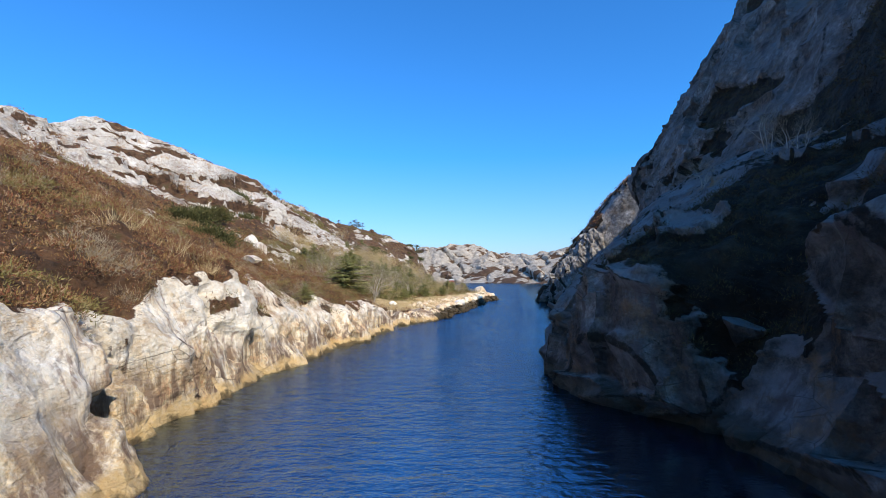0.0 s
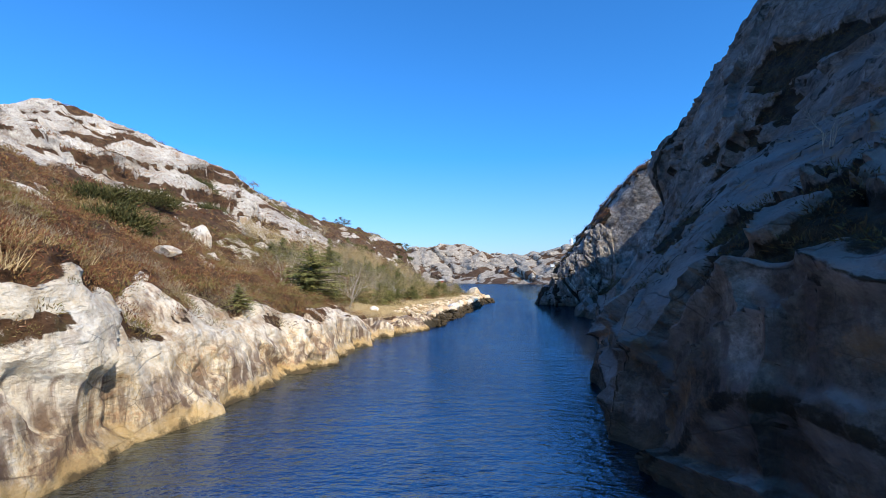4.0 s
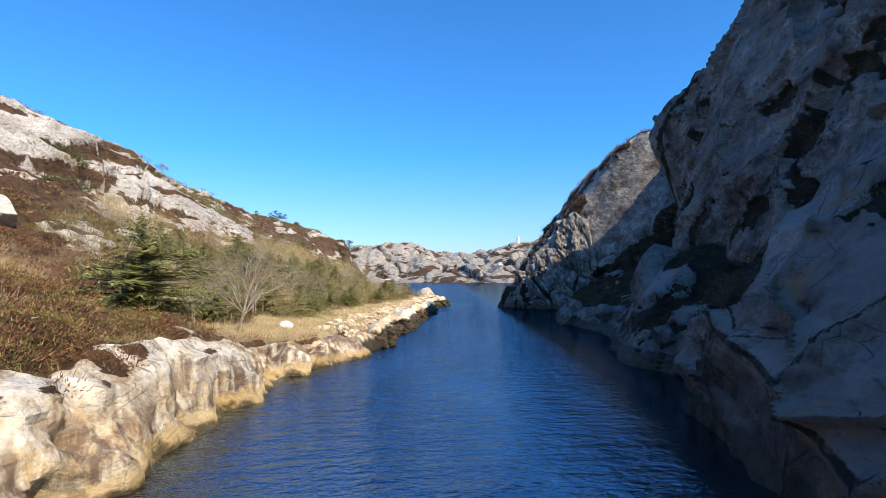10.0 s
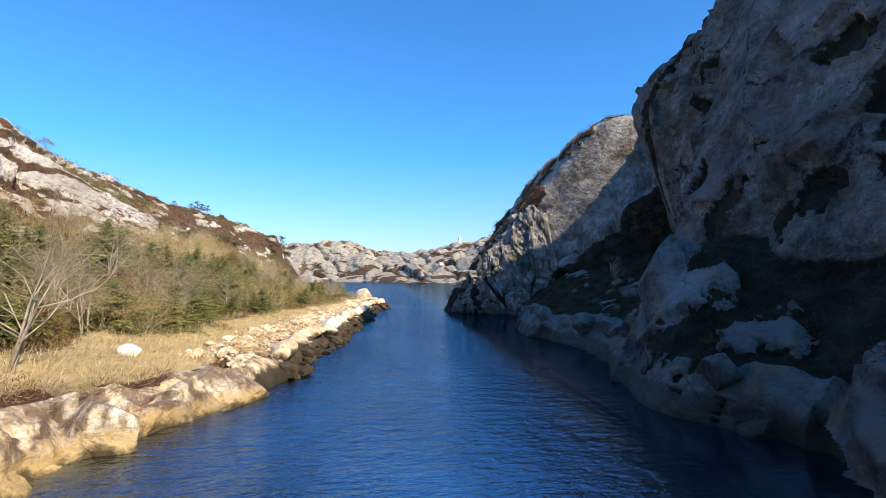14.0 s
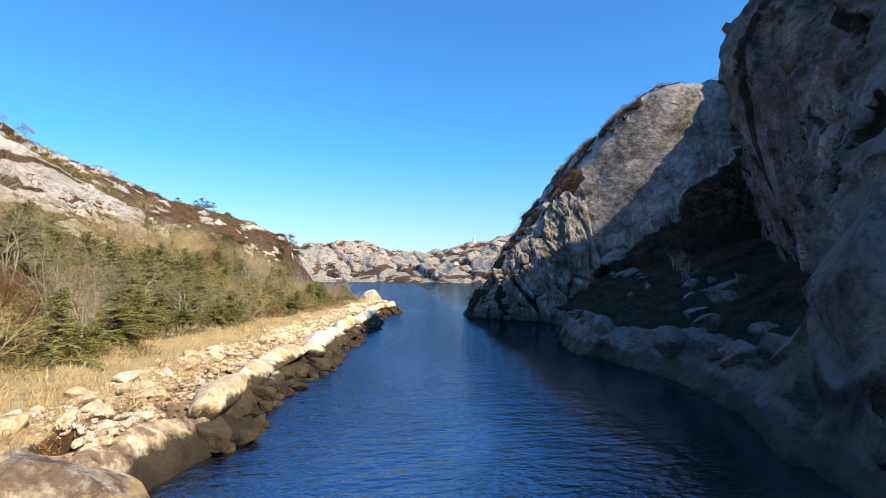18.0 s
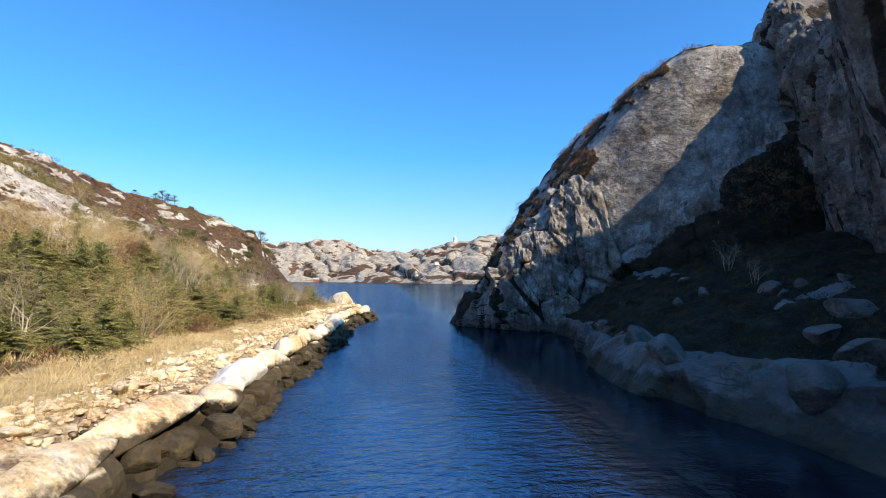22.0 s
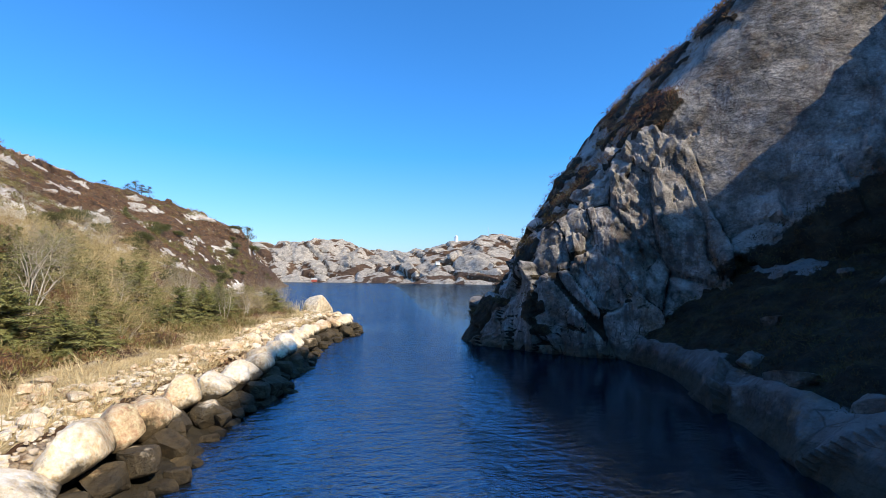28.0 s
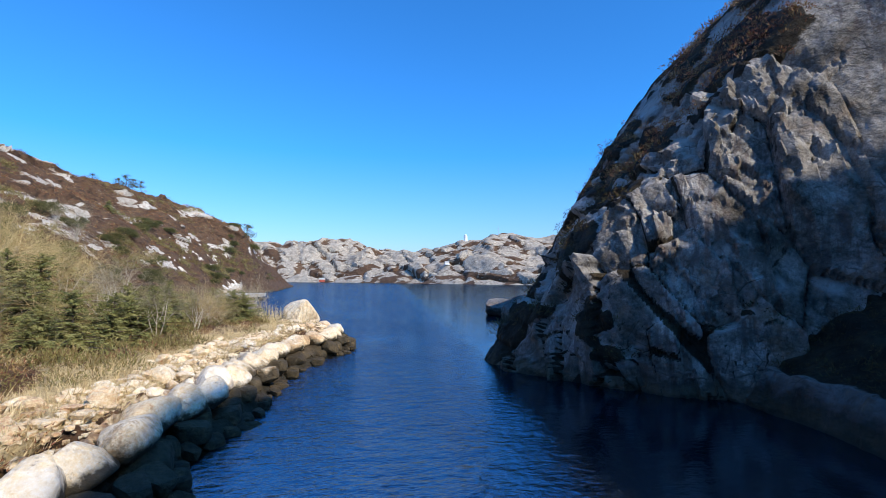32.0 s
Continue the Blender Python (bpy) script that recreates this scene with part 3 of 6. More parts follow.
# left bank: shore, ledge, bench, slopes, crest, back
LEFT = [
    (-40, [(-2.5, -2.7), (-5.6, 0), (-6.4, 1.6), (-7.4, 3.0), (-12, 6.2), (-30, 14.5), (-52, 24.5), (-82, 37), (-140, 32)]),
    (5, [(-2.1, -2.7), (-4.9, 0), (-5.9, 1.6), (-7.0, 3.1), (-12, 6.2), (-30, 14.5), (-52, 24.5), (-82, 37), (-140, 32)]),
    (8.6, [(-2.4, -2.7), (-5.2, 0), (-6.0, 1.7), (-6.9, 3.1), (-12, 6.2), (-30, 14.6), (-52, 24.7), (-82, 37.2), (-140, 32)]),
    (10.6, [(-3.4, -2.7), (-6.6, 0), (-7.1, 1.7), (-7.8, 3.1), (-12, 6.1), (-30, 14.8), (-52, 25), (-82, 37.5), (-140, 32)]),
    (14, [(-3.6, -2.7), (-6.5, 0), (-7.0, 2.0), (-7.6, 3.6), (-12.2, 6.2), (-30, 14.9), (-52, 25), (-82, 37.5), (-140, 32)]),
    (17.5, [(-3.6, -2.7), (-6.3, 0), (-6.9, 2.2), (-7.6, 4.0), (-12.5, 6.3), (-30, 15), (-52, 25), (-82, 37.5), (-140, 32)]),
    (20, [(-3.4, -2.7), (-6.1, 0), (-6.8, 1.8), (-7.6, 3.2), (-12.4, 5.9), (-30, 14.6), (-52, 24.8), (-82, 37.5), (-140, 32)]),
    (25, [(-3.0, -2.7), (-5.5, 0), (-6.3, 1.4), (-7.2, 2.65), (-12, 5.2), (-29, 13.5), (-51, 24), (-82, 37.5), (-140, 32)]),
    (30.5, [(-2, -2.7), (-4.0, 0), (-4.7, 1.4), (-5.6, 2.4), (-11, 4.6), (-28, 13), (-50, 23.5), (-81, 37), (-140, 32)]),
    (34.8, [(-1.5, -2.7), (-3.55, 0), (-4.2, 1.2), (-5.1, 2.1), (-10, 3.8), (-27, 12.3), (-50, 23.5), (-80, 37), (-140, 32)]),
    (38, [(-1.4, -2.7), (-3.6, 0), (-4.2, 0.8), (-5.0, 1.4), (-9.5, 2.6), (-26, 11.3), (-49, 22.5), (-79, 36.7), (-140, 32)]),
    (43.3, [(0.5, -2.7), (-1.0, 0), (-1.5, 0.6), (-2.4, 1.0), (-8, 1.8), (-24, 10.5), (-47, 22), (-78, 36.5), (-140, 32)]),
    (50, [(1.8, -2.7), (0.2, 0), (-0.2, 0.6), (-0.7, 1.0), (-6, 1.6), (-21, 9), (-46, 21.5), (-76, 36.2), (-140, 32)]),
    (60, [(3.8, -2.7), (2.3, 0), (1.9, 0.6), (1.4, 1.0), (-4, 1.6), (-18, 8.3), (-44, 20.5), (-75, 36), (-140, 32)]),
    (70, [(6.0, -2.7), (4.6, 0), (4.2, 0.6), (3.6, 1.0), (-2, 1.5), (-15, 7.2), (-41, 19.2), (-73, 35.5), (-140, 32)]),
    (80, [(7.8, -2.7), (6.2, 0), (5.8, 0.6), (5.2, 1.0), (0, 1.4), (-12, 6.2), (-38, 18), (-71, 35), (-140, 32)]),
    (89, [(10.5, -2.7), (8.7, 0), (8.3, 0.6), (7.7, 1.1), (2, 1.3), (-10, 5), (-34, 17.2), (-67, 34.3), (-140, 30)]),
    (92.5, [(9.5, -2.7), (7.6, 0), (7.0, 0.6), (6.4, 1.0), (0.5, 1.2), (-10.5, 5), (-33, 17.2), (-64, 33.5), (-140, 30)]),
    (96, [(5, -2.7), (3, 0), (2.4, 0.5), (1.5, 0.8), (-3, 1.3), (-12, 5), (-32, 17.8), (-60, 32), (-130, 28)]),
    (105, [(-3, -2.7), (-5, 0), (-5.6, 0.4), (-6.6, 0.9), (-9.5, 1.8), (-16, 5.5), (-31, 18.5), (-48, 27), (-120, 24)]),
    (120, [(-6, -2.7), (-8, 0), (-8.6, 0.5), (-9.4, 1.0), (-12, 2.5), (-18, 6.5), (-31, 17), (-46, 26), (-110, 22)]),
    (150, [(-6, -2.7), (-8, 0), (-8.6, 0.6), (-9.6, 1.3), (-13, 4), (-19, 9), (-31, 19), (-46, 28.5), (-110, 22)]),
    (174, [(-6, -2.7), (-8.5, 0), (-9.2, 1.2), (-10.2, 2.8), (-13, 6), (-18, 12), (-24, 18.3), (-31, 24), (-100, 18)]),
    (195, [(-3, -2.7), (-5.5, 0), (-6.3, 1.6), (-7.2, 3.6), (-8.5, 7), (-10.5, 13), (-14, 17.2), (-24, 20), (-90, 15)]),
    (230, [(-1, -2.7), (-3.5, 0), (-4.2, 1.2), (-5.2, 2.6), (-7, 6), (-10, 9.5), (-15, 12.6), (-30, 15), (-90, 12)]),
    (290, [(-1, -2.7), (-3.5, 0), (-4.4, 0.6), (-5.6, 1.2), (-8, 3.4), (-12, 6), (-18, 8.2), (-36, 10.5), (-90, 8)]),
    (330, [(-8, -2.7), (-12, -1.2), (-14, -1.0), (-16, -0.9), (-20, -0.8), (-26, -0.8), (-36, -0.8), (-50, -0.9), (-90, -1)]),
]
ALONG_L = np.concatenate([np.arange(-40, 4, 0.6), np.arange(4, 95, 0.135), np.arange(95, 330.1, 0.7)])
prof, par = sweep(LEFT, ALONG_L, [8, 18, 18, 44, 60, 44, 44, 14])
PL = np.stack([prof[..., 0], np.broadcast_to(ALONG_L[:, None], prof.shape[:2]), prof[..., 1]], -1)
PAR = np.broadcast_to(par, PL.shape[:2])
YY = PL[..., 1]
PL[..., 2] -= (3.6 * smooth(5.2, 6.6, PAR)) * (1 - 0.55 * smooth(150, 185, YY))
PL[..., 2] += (-2.3 + 5.3 * smooth(82, 97, YY) - 2.8 * smooth(100, 113, YY)) * smooth(5.4, 7.0, PAR) * (1 - smooth(150, 172, YY))
PL[..., 2] += 0.14 * fbm(PL / 2.6, 2, 6) * smooth(2.2, 3.0, PAR) * (1 - smooth(3.2, 3.7, PAR)) * (1 - smooth(38, 42, YY))
PL[..., 0] += 0.35 * fbm(PL / 3.5, 3, 5) * smooth(0.3, 1.2, PAR) * (1 - smooth(3.2, 4, PAR))
PL[..., 0] += 0.75 * smooth(0.2, 0.9, PAR) * (1 - smooth(1.0, 1.7, PAR)) * smooth(45, 48, YY) * (1 - smooth(88, 91, YY))
PL[..., 2] += (fbm(PL * np.array([1, 1, 0.0]) / 16, 4, 8) * 0.7 * smooth(4.2, 6.0, PAR) + fbm(PL * np.array([1, 1, 0.0]) / 5, 3, 9) * 0.45 * smooth(3.4, 4.6, PAR)) * (1 - smooth(280, 330, YY))
NL = -normals(PL)
# heath on the slopes, thinning out towards the bare tops; dry grass on the bench
edge = fbm(PL / 4.0, 4, 21)
bands = fbm(PL / np.array([16, 9, 5.0]), 4, 25)
hl = smooth(2.86, 3.06, PAR + 0.3 * edge + 0.26 * fbm(PL / 1.4, 3, 22))
bare = smooth(4.75, 5.1, PAR + 0.4 * bands) * (1 - smooth(110, 140, YY) * 0.5)
bare = bare * (1 - 0.3 * smooth(85, 108, YY))
bare = np.maximum(bare, smooth(0.3, 0.5, fbm(PL / np.array([5, 5, 2.5]), 4, 34)) * smooth(95, 110, YY) * smooth(3.6, 4.2, PAR))
bare = np.maximum(bare, smooth(0.55, 0.75, fbm(PL / 3.2, 3, 33)) * smooth(4.1, 4.5, PAR) * 0.9)
STRATA = Euler((radians(-14), radians(24), radians(-42))).to_matrix().inverted()
hill_r, hill_c, _ = blocks(PL @ np.array(STRATA).T, 6.5, 13, (0.9, 2.6, 0.7), 0.14)
strips = smooth(0.56, 0.66, fbm(PL / np.array([5, 9, 1.6]), 4, 29))
strips = np.maximum(strips, smooth(0.4, 0.7, hill_c + 0.25 * edge)) * (0.5 + 0.5 * smooth(34, 48, YY))
hl = hl * (1 - bare * (1 - strips))
gl = smooth(36.5, 40.5, YY + edge) * (1 - smooth(104, 116, YY)) * smooth(2.95, 3.15, PAR + 0.1 * edge) * (1 - smooth(3.75, 4.05, PAR + 0.22 * edge + 0.2 * smooth(60, 74, YY)))
hl = hl * (1 - gl)
hl = np.maximum(hl, 0.9 * smooth(95, 102, YY) * (1 - smooth(140, 165, YY + 12 * edge)) * smooth(1.3, 1.7, PAR + 0.3 * edge) * (1 - smooth(4, 5, PAR)))
shore = smooth(0.8, 1.2, PAR)
rock_part = 1 - np.maximum(hl, gl)
far_calm = 1 - 0.8 * smooth(92, 98, YY)
BLOCKY = Euler((radians(12), radians(-16), radians(24))).to_matrix()
BROKEN = PL @ np.array(BLOCKY).T
crease = np.abs(fbm(BROKEN / np.array([2.0, 2.0, 3.6]), 4, 14, 0.55))
# upright joints that run through the whole ledge
WAVY = PL + 0.5 * np.stack([vnoise(PL / 1.7, 91), vnoise(PL / 1.7, 92), vnoise(PL / 1.7, 93)], -1)
upright = 1 - smooth(0.015, 0.075, np.abs(vnoise((WAVY + np.stack([0 * YY, 0.35 * PL[..., 2], 0 * YY], -1)) / np.array([4.0, 1.25, 5.0]), 95)))
upright = upright * smooth(-0.25, 0.15, fbm(PL / 3.0, 2, 97))
dl = even(rocky(PL, NL, 2.3, 0.36, 3, 0.4, (0.9, 1.0, 1.6), BLOCKY, 1.2, 0.25), 1) + 0.2 * (0.45 - crease) - 0.2 * upright + 0.04 * fbm(PL * 1.9, 3, 16)
dl = far_calm * dl * (0.25 + 0.75 * smooth(0.2, 1.3, PAR)) * (1 - 0.55 * smooth(42, 46, YY) * (1 - smooth(4, 5, PAR)))
big_dl = (hill_r * 1.0 - hill_c * 0.9 + rocky(PL, NL, 2.4, 0.26, 17, stretch=(0.8, 2.0, 0.6), turn=STRATA)) * smooth(4.6, 5.4, PAR)
jl = np.maximum((1 - smooth(0.02, 0.07, crease)) * smooth(0.0, 0.3, fbm(PL / 2.0, 3, 18)), 1.5 * upright) * far_calm * (1 - smooth(3.0, 3.4, PAR)) * smooth(1.0, 1.5, PAR) * (1 - smooth(40, 44, YY))
PL = PL + NL * (dl * (0.15 + 0.85 * rock_part + 0.3 * (1 - rock_part) * (1 - smooth(36, 40, YY))) * (1 - 0.6 * smooth(94, 97, YY) * (1 - smooth(2, 3, PAR))) * (1 - 0.6 * (1 - smooth(8.6, 9.8, YY))) * (1 - 0.6 * smooth(2.1, 2.8, PAR) * (1 - smooth(4.0, 4.6, PAR))) + 0.12 * smooth(2.2, 2.7, PAR) * (1 - smooth(3.4, 4.0, PAR)) * (1 - smooth(36, 40, YY)) + big_dl * (0.4 + 0.6 * rock_part) + hl * (0.12 + 0.26 * fbm(PL * 0.9, 4, 44, 0.6)))[..., None]
PAR_L = np.array(PAR)
ledge_tufts = 0.85 * smooth(0.48, 0.6, fbm(PL / 0.9, 3, 27)) * smooth(1.9, 2.3, PAR) * (1 - smooth(3.0, 3.3, PAR)) * (0.7 + 0.3 * edge) * smooth(9, 10, YY) * (1 - smooth(34, 38, YY))
hl = np.maximum(hl, ledge_tufts)
hl = np.maximum(hl, 0.75 * smooth(170, 185, YY) * smooth(1.0, 1.3, PAR + 0.3 * edge) * (1 - smooth(4, 5, PAR)))
HEATH_L = np.array(hl)
hl = np.maximum(hl, 0.3 * jl)
COVER_L = np.stack([hl, gl, smooth(4.2, 4.8, PAR), smooth(41, 45, YY + 2 * edge)], -1)
bank_l = tagged(grid_mesh("ground_west_bank", PL, ROCK_LEFT, COVER_L, flip=True, crease=34), "cream granite shore ledges below a brown heather hillside", "rocky hillside", kind="structure")

# the water sheet, clearer over the shallow foot of the west bank
wx = np.concatenate([[-3000, -300, -60, -20], np.arange(-14, 16, 0.4), [20, 40, 300, 3000]])
wy = np.concatenate([[-1500, -100], np.arange(-6, 110, 1.0), [130, 200, 400, 1000, 4800]])
WP = np.stack([*np.meshgrid(wx, wy), np.zeros((len(wy), len(wx)))], -1)
bed = np.full(WP.shape[:2], -9.0)
for k, y0 in enumerate(wy):
    if -40 < y0 < 100:
        i0 = int(np.searchsorted(ALONG_L, y0))
        row = PL[max(i0 - 3, 0):i0 + 4, :26].mean(0)
        bed[k] = np.interp(-wx, -row[:, 0], row[:, 2]) - 0.8 * np.maximum(wx - row[:, 0].max(), 0)
CLEAR = np.exp(np.minimum(bed, 0) / 3.0)
water = tagged(grid_mesh("water", WP, WATER, np.stack([CLEAR, 0 * CLEAR, 0 * CLEAR], -1)), "deep blue rippled sea water of a narrow sound", "water", kind="structure")

# right bank: low ledges, boulder noses and heathery gully
RIGHT = [
    (-40, [(4, -2.7), (7, 0), (7.4, 2.0), (8.2, 4.8), (12, 8), (22, 12)]),
    (6, [(4, -2.7), (6.6, 0), (7.0, 2.2), (7.7, 4.8), (11, 7.5), (22, 12)]),
    (9.3, [(4, -2.7), (6.7, 0), (7.1, 2.2), (7.7, 4.6), (11, 7), (22, 12)]),
    (11.3, [(3.8, -2.7), (6.6, 0), (7.0, 1.6), (7.7, 3.0), (10.5, 6), (21, 12)]),
    (13.5, [(2.6, -2.7), (4.9, 0), (5.0, 2.0), (5.4, 3.7), (9, 5.6), (20, 11.6)]),
    (16, [(2.2, -2.7), (4.3, 0), (4.5, 2.2), (5.1, 3.8), (9, 6), (19.5, 11.4)]),
    (20.5, [(2.2, -2.7), (4.1, 0), (4.5, 1.9), (5.5, 3.4), (10, 6.5), (19, 11.2)]),
    (23.5, [(3.2, -2.7), (5.2, 0), (5.5, 1.6), (6.4, 3.1), (11, 7), (18.5, 11)]),
    (28, [(5, -2.7), (6.8, 0), (7.0, 1.8), (7.4, 3.1), (12.6, 8.2), (18.5, 11.2)]),
    (31.2, [(6, -2.7), (7.6, 0), (7.7, 1.9), (8.1, 3.2), (13, 5.6), (18, 9)]),
    (33, [(7, -2.7), (9.3, 0), (9.5, 1.2), (10.1, 2.3), (13, 4.0), (18, 7.5)]),
    (36, [(9, -2.7), (11.3, 0), (11.5, 0.7), (12.2, 1.4), (14, 2.8), (18.5, 6.5)]),
    (39, [(8, -2.7), (10.1, 0), (10.6, 0.9), (11.6, 1.7), (14, 3.0), (18.5, 6)]),
    (42.8, [(9.4, -2.7), (11.5, 0), (12.2, 1.7), (13.5, 3.9), (15.2, 5.0), (19, 6)]),
    (47, [(11.2, -2.7), (13.3, 0), (13.9, 0.8), (14.9, 1.5), (17.5, 3.0), (22, 5.5)]),
    (52, [(12.2, -2.7), (14.4, 0), (14.9, 0.7), (15.9, 1.4), (19, 2.8), (25, 5.5)]),
    (57, [(11.9, -2.7), (14.0, 0), (14.6, 0.8), (15.6, 1.4), (19.5, 2.8), (28, 5)]),
    (62, [(13.4, -2.7), (15.6, 0), (16.1, 0.8), (17, 1.4), (21, 3.1), (30, 6.2)]),
    (67, [(15.7, -2.7), (17.8, 0), (18.2, 0.7), (19, 1.4), (23, 3.4), (31, 6.6)]),
    (71, [(17.5, -2.7), (19.5, 0), (19.7, 0.6), (20.2, 1.2), (24, 4), (32, 7)]),
    (76, [(18.5, -2.7), (20.5, 0), (20.8, 0.6), (21.4, 1.2), (25, 4), (33, 7)]),
]
ALONG_R = np.concatenate([np.arange(-40, 4, 0.5), np.arange(4, 34, 0.075), np.arange(34, 76, 0.12)])
prof, par = sweep(RIGHT, ALONG_R, [8, 32, 30, 60, 46])
PR = np.stack([prof[..., 0], np.broadcast_to(ALONG_R[:, None], prof.shape[:2]), prof[..., 1]], -1)
PAR = np.broadcast_to(par, PR.shape[:2])
NR = normals(PR)
YR = PR[..., 1]
rag = fbm(PR / 2.6, 4, 61)
# heather fills the slope above the first blocks, leaves the bare slabs beyond free, and fills the terraces further on
hr_near = smooth(2.8, 3.05, PAR + 0.35 * rag) * (1 - smooth(16.8, 18.4, YR + 1.2 * rag))
hr_slab = smooth(4.65, 4.95, PAR + 0.5 * rag) * smooth(17, 19, YR) * (1 - smooth(30.5, 32, YR))
hr_far = smooth(2.75, 3.1, PAR + 0.45 * rag) * smooth(30.5, 32, YR + rag)
hr = np.maximum(np.maximum(hr_near, hr_slab), hr_far)
hr = np.maximum(hr, patches(PR, [(6.0, 20.6, 3.6, 1.0), (7.2, 18.8, 4.6, 1.2), (9.2, 26.5, 5.5, 1.5), (8.2, 30.2, 3.3, 0.9), (8.0, 12.2, 3.0, 1.7), (12.2, 40.5, 2.3, 1.4), (12.0, 37.8, 1.9, 1.2)], 63))
slabs = patches(PR, [(12.6, 38, 2.6, 1.2), (13.6, 44, 2.4, 1.2), (8.4, 18.1, 5.8, 1.1), (7.4, 14.8, 5.0, 0.9), (5.9, 16.2, 4.7, 0.8), (12.5, 15, 8, 1.3), (10, 11.5, 6.6, 1.2), (12.9, 42.9, 3.0, 2.0), (12.0, 43.4, 1.4, 1.6), (24.6, 68.6, 5.5, 1.5), (21, 56, 3.5, 0.9)], 67)
hr = hr * (1 - slabs)
LEAN_R = Euler((radians(28), radians(20), radians(-15))).to_matrix()
slabby = smooth(19, 21.5, YR) * (1 - smooth(30, 31.5, YR)) * smooth(2.6, 3.2, PAR)
dr = (0.5 * crag(PR, 3.2, 1.0, 23, (1, 1.2, 0.8), chips=0.35, joints=1.1, bulge=0.6) + rocky(PR, NR, 3.2, 0.42, 29, 0.6, (1.3, 1.0, 0.9), LEAN_R, 0.35, 0.3)) * (0.25 + 0.75 * smooth(0.2, 1.4, PAR)) * (1 - 0.6 * slabby) * (1 - 0.45 * smooth(33, 36, YR))
jr = joint_lines(PR, 3.2, 23, (1, 1.2, 0.8), width=0.07)
PR = PR + NR * (dr * (1 - 0.75 * hr) + hr * (0.15 + 0.2 * fbm(PR * 1.1, 3, 71)))[..., None]
HEATH_R = np.array(hr)
hr = np.maximum(hr, 0.58 * jr * (1 - smooth(33, 36, YR)))
# blue channel: upward facing, which steers the painted skylight
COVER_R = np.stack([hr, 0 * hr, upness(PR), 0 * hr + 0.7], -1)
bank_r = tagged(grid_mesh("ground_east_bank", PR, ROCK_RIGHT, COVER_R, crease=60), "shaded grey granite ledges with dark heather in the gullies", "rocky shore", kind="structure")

# the high cliff, with its end wall over the gully
# the seventh knots rise out of view, added to throw shade on the headland
CLIFF = [
    # first two stations: unseen, steepened to keep the near bank in shade
    (-40, [(11, 6), (12.5, 12), (14, 18), (16, 24), (19, 29), (23, 33), (34, 38), (70, 36)]),
    (9, [(10.8, 6), (12, 12), (13.6, 18), (16, 24), (19, 29), (23, 33), (32, 39), (70, 36)]),
    (16, [(13, 6), (14.5, 11), (16.5, 16), (19, 21.5), (22, 26), (25, 29), (31, 38), (70, 36)]),
    (28, [(15.5, 6), (17, 10), (19, 14), (21.5, 19), (24, 23), (26, 26), (30.3, 38), (70, 36)]),
    (36, [(15.3, 3), (16.5, 7), (18.2, 11), (20.6, 16.5), (23, 21.5), (25, 25), (30.3, 38), (70, 36)]),
    (40.5, [(15.3, 2.5), (16.6, 6.8), (18.2, 11), (20.3, 16), (22.4, 20.5), (24.4, 24.2), (31, 36.5), (70, 35)]),
    (44.7, [(15.3, 2), (16.8, 6.5), (18.2, 11), (19.9, 15.5), (21.8, 19.5), (23.7, 23), (39, 35), (72, 33)]),
    (50, [(20.0, 2), (20.1, 6), (20.3, 10), (20.9, 13.5), (21.8, 16.5), (23.5, 19.2), (43, 30), (74, 30)]),
    (54.6, [(24.8, 2), (24.1, 5), (22.8, 8.5), (21.5, 11.5), (20.4, 13.8), (20.9, 15.7), (42, 25.5), (74, 28)]),
    (55.4, [(25.3, 2), (24.6, 5), (23.4, 8.5), (22.2, 11.5), (21.2, 13.8), (21.8, 15.5), (42, 26), (74, 28.5)]),
    (57.5, [(27.6, 2), (27, 5), (26.2, 8.5), (25.4, 11.5), (24.8, 14.0), (25.6, 16.2), (44, 25), (74, 28)]),
    (61, [(30.8, 2), (30.2, 6), (29.5, 10), (29.0, 13), (29.0, 15.6), (30.2, 17.4), (46, 21), (75, 24)]),
    (65, [(33, 3), (32.4, 8), (31.8, 12), (31.3, 15), (31.6, 17.4), (33, 19.2), (48, 22), (76, 24)]),
    (69, [(35.4, 4), (35, 9), (34.5, 13.5), (34, 18), (34.1, 21.4), (35.4, 23.6), (50, 26), (78, 26)]),
    (72.5, [(37.4, 4), (37.2, 9), (36.8, 13.5), (36.5, 18), (36.6, 21.6), (38.2, 24), (52, 25), (80, 25)]),
    (76, [(44, 4), (44, 8), (44, 12), (44, 16), (44.4, 19), (45.5, 21), (56, 23), (82, 24)]),
]
ALONG_C = np.concatenate([np.arange(-40, 5, 0.6), np.arange(5, 53, 0.17), np.arange(53, 58, 0.08), np.arange(58, 76.1, 0.16)])
prof, par = sweep(CLIFF, ALONG_C, [22, 24, 28, 26, 24, 36, 12])
PC = np.stack([prof[..., 0], np.broadcast_to(ALONG_C[:, None], prof.shape[:2]), prof[..., 1]], -1)
PAR = np.broadcast_to(par, PC.shape[:2])
NC = normals(PC)
ledge = fbm(PC / np.array([5, 9, 4.0]) + np.array([0, 0, 0.0]), 4, 83)
YC, ZC = PC[..., 1], PC[..., 2]
hc = np.maximum(smooth(0.5, 0.66, ledge) * (1 - smooth(3.6, 4.2, PAR)) * (1 - smooth(38, 44, YC)), smooth(5.05, 5.3, PAR + 0.3 * ledge))
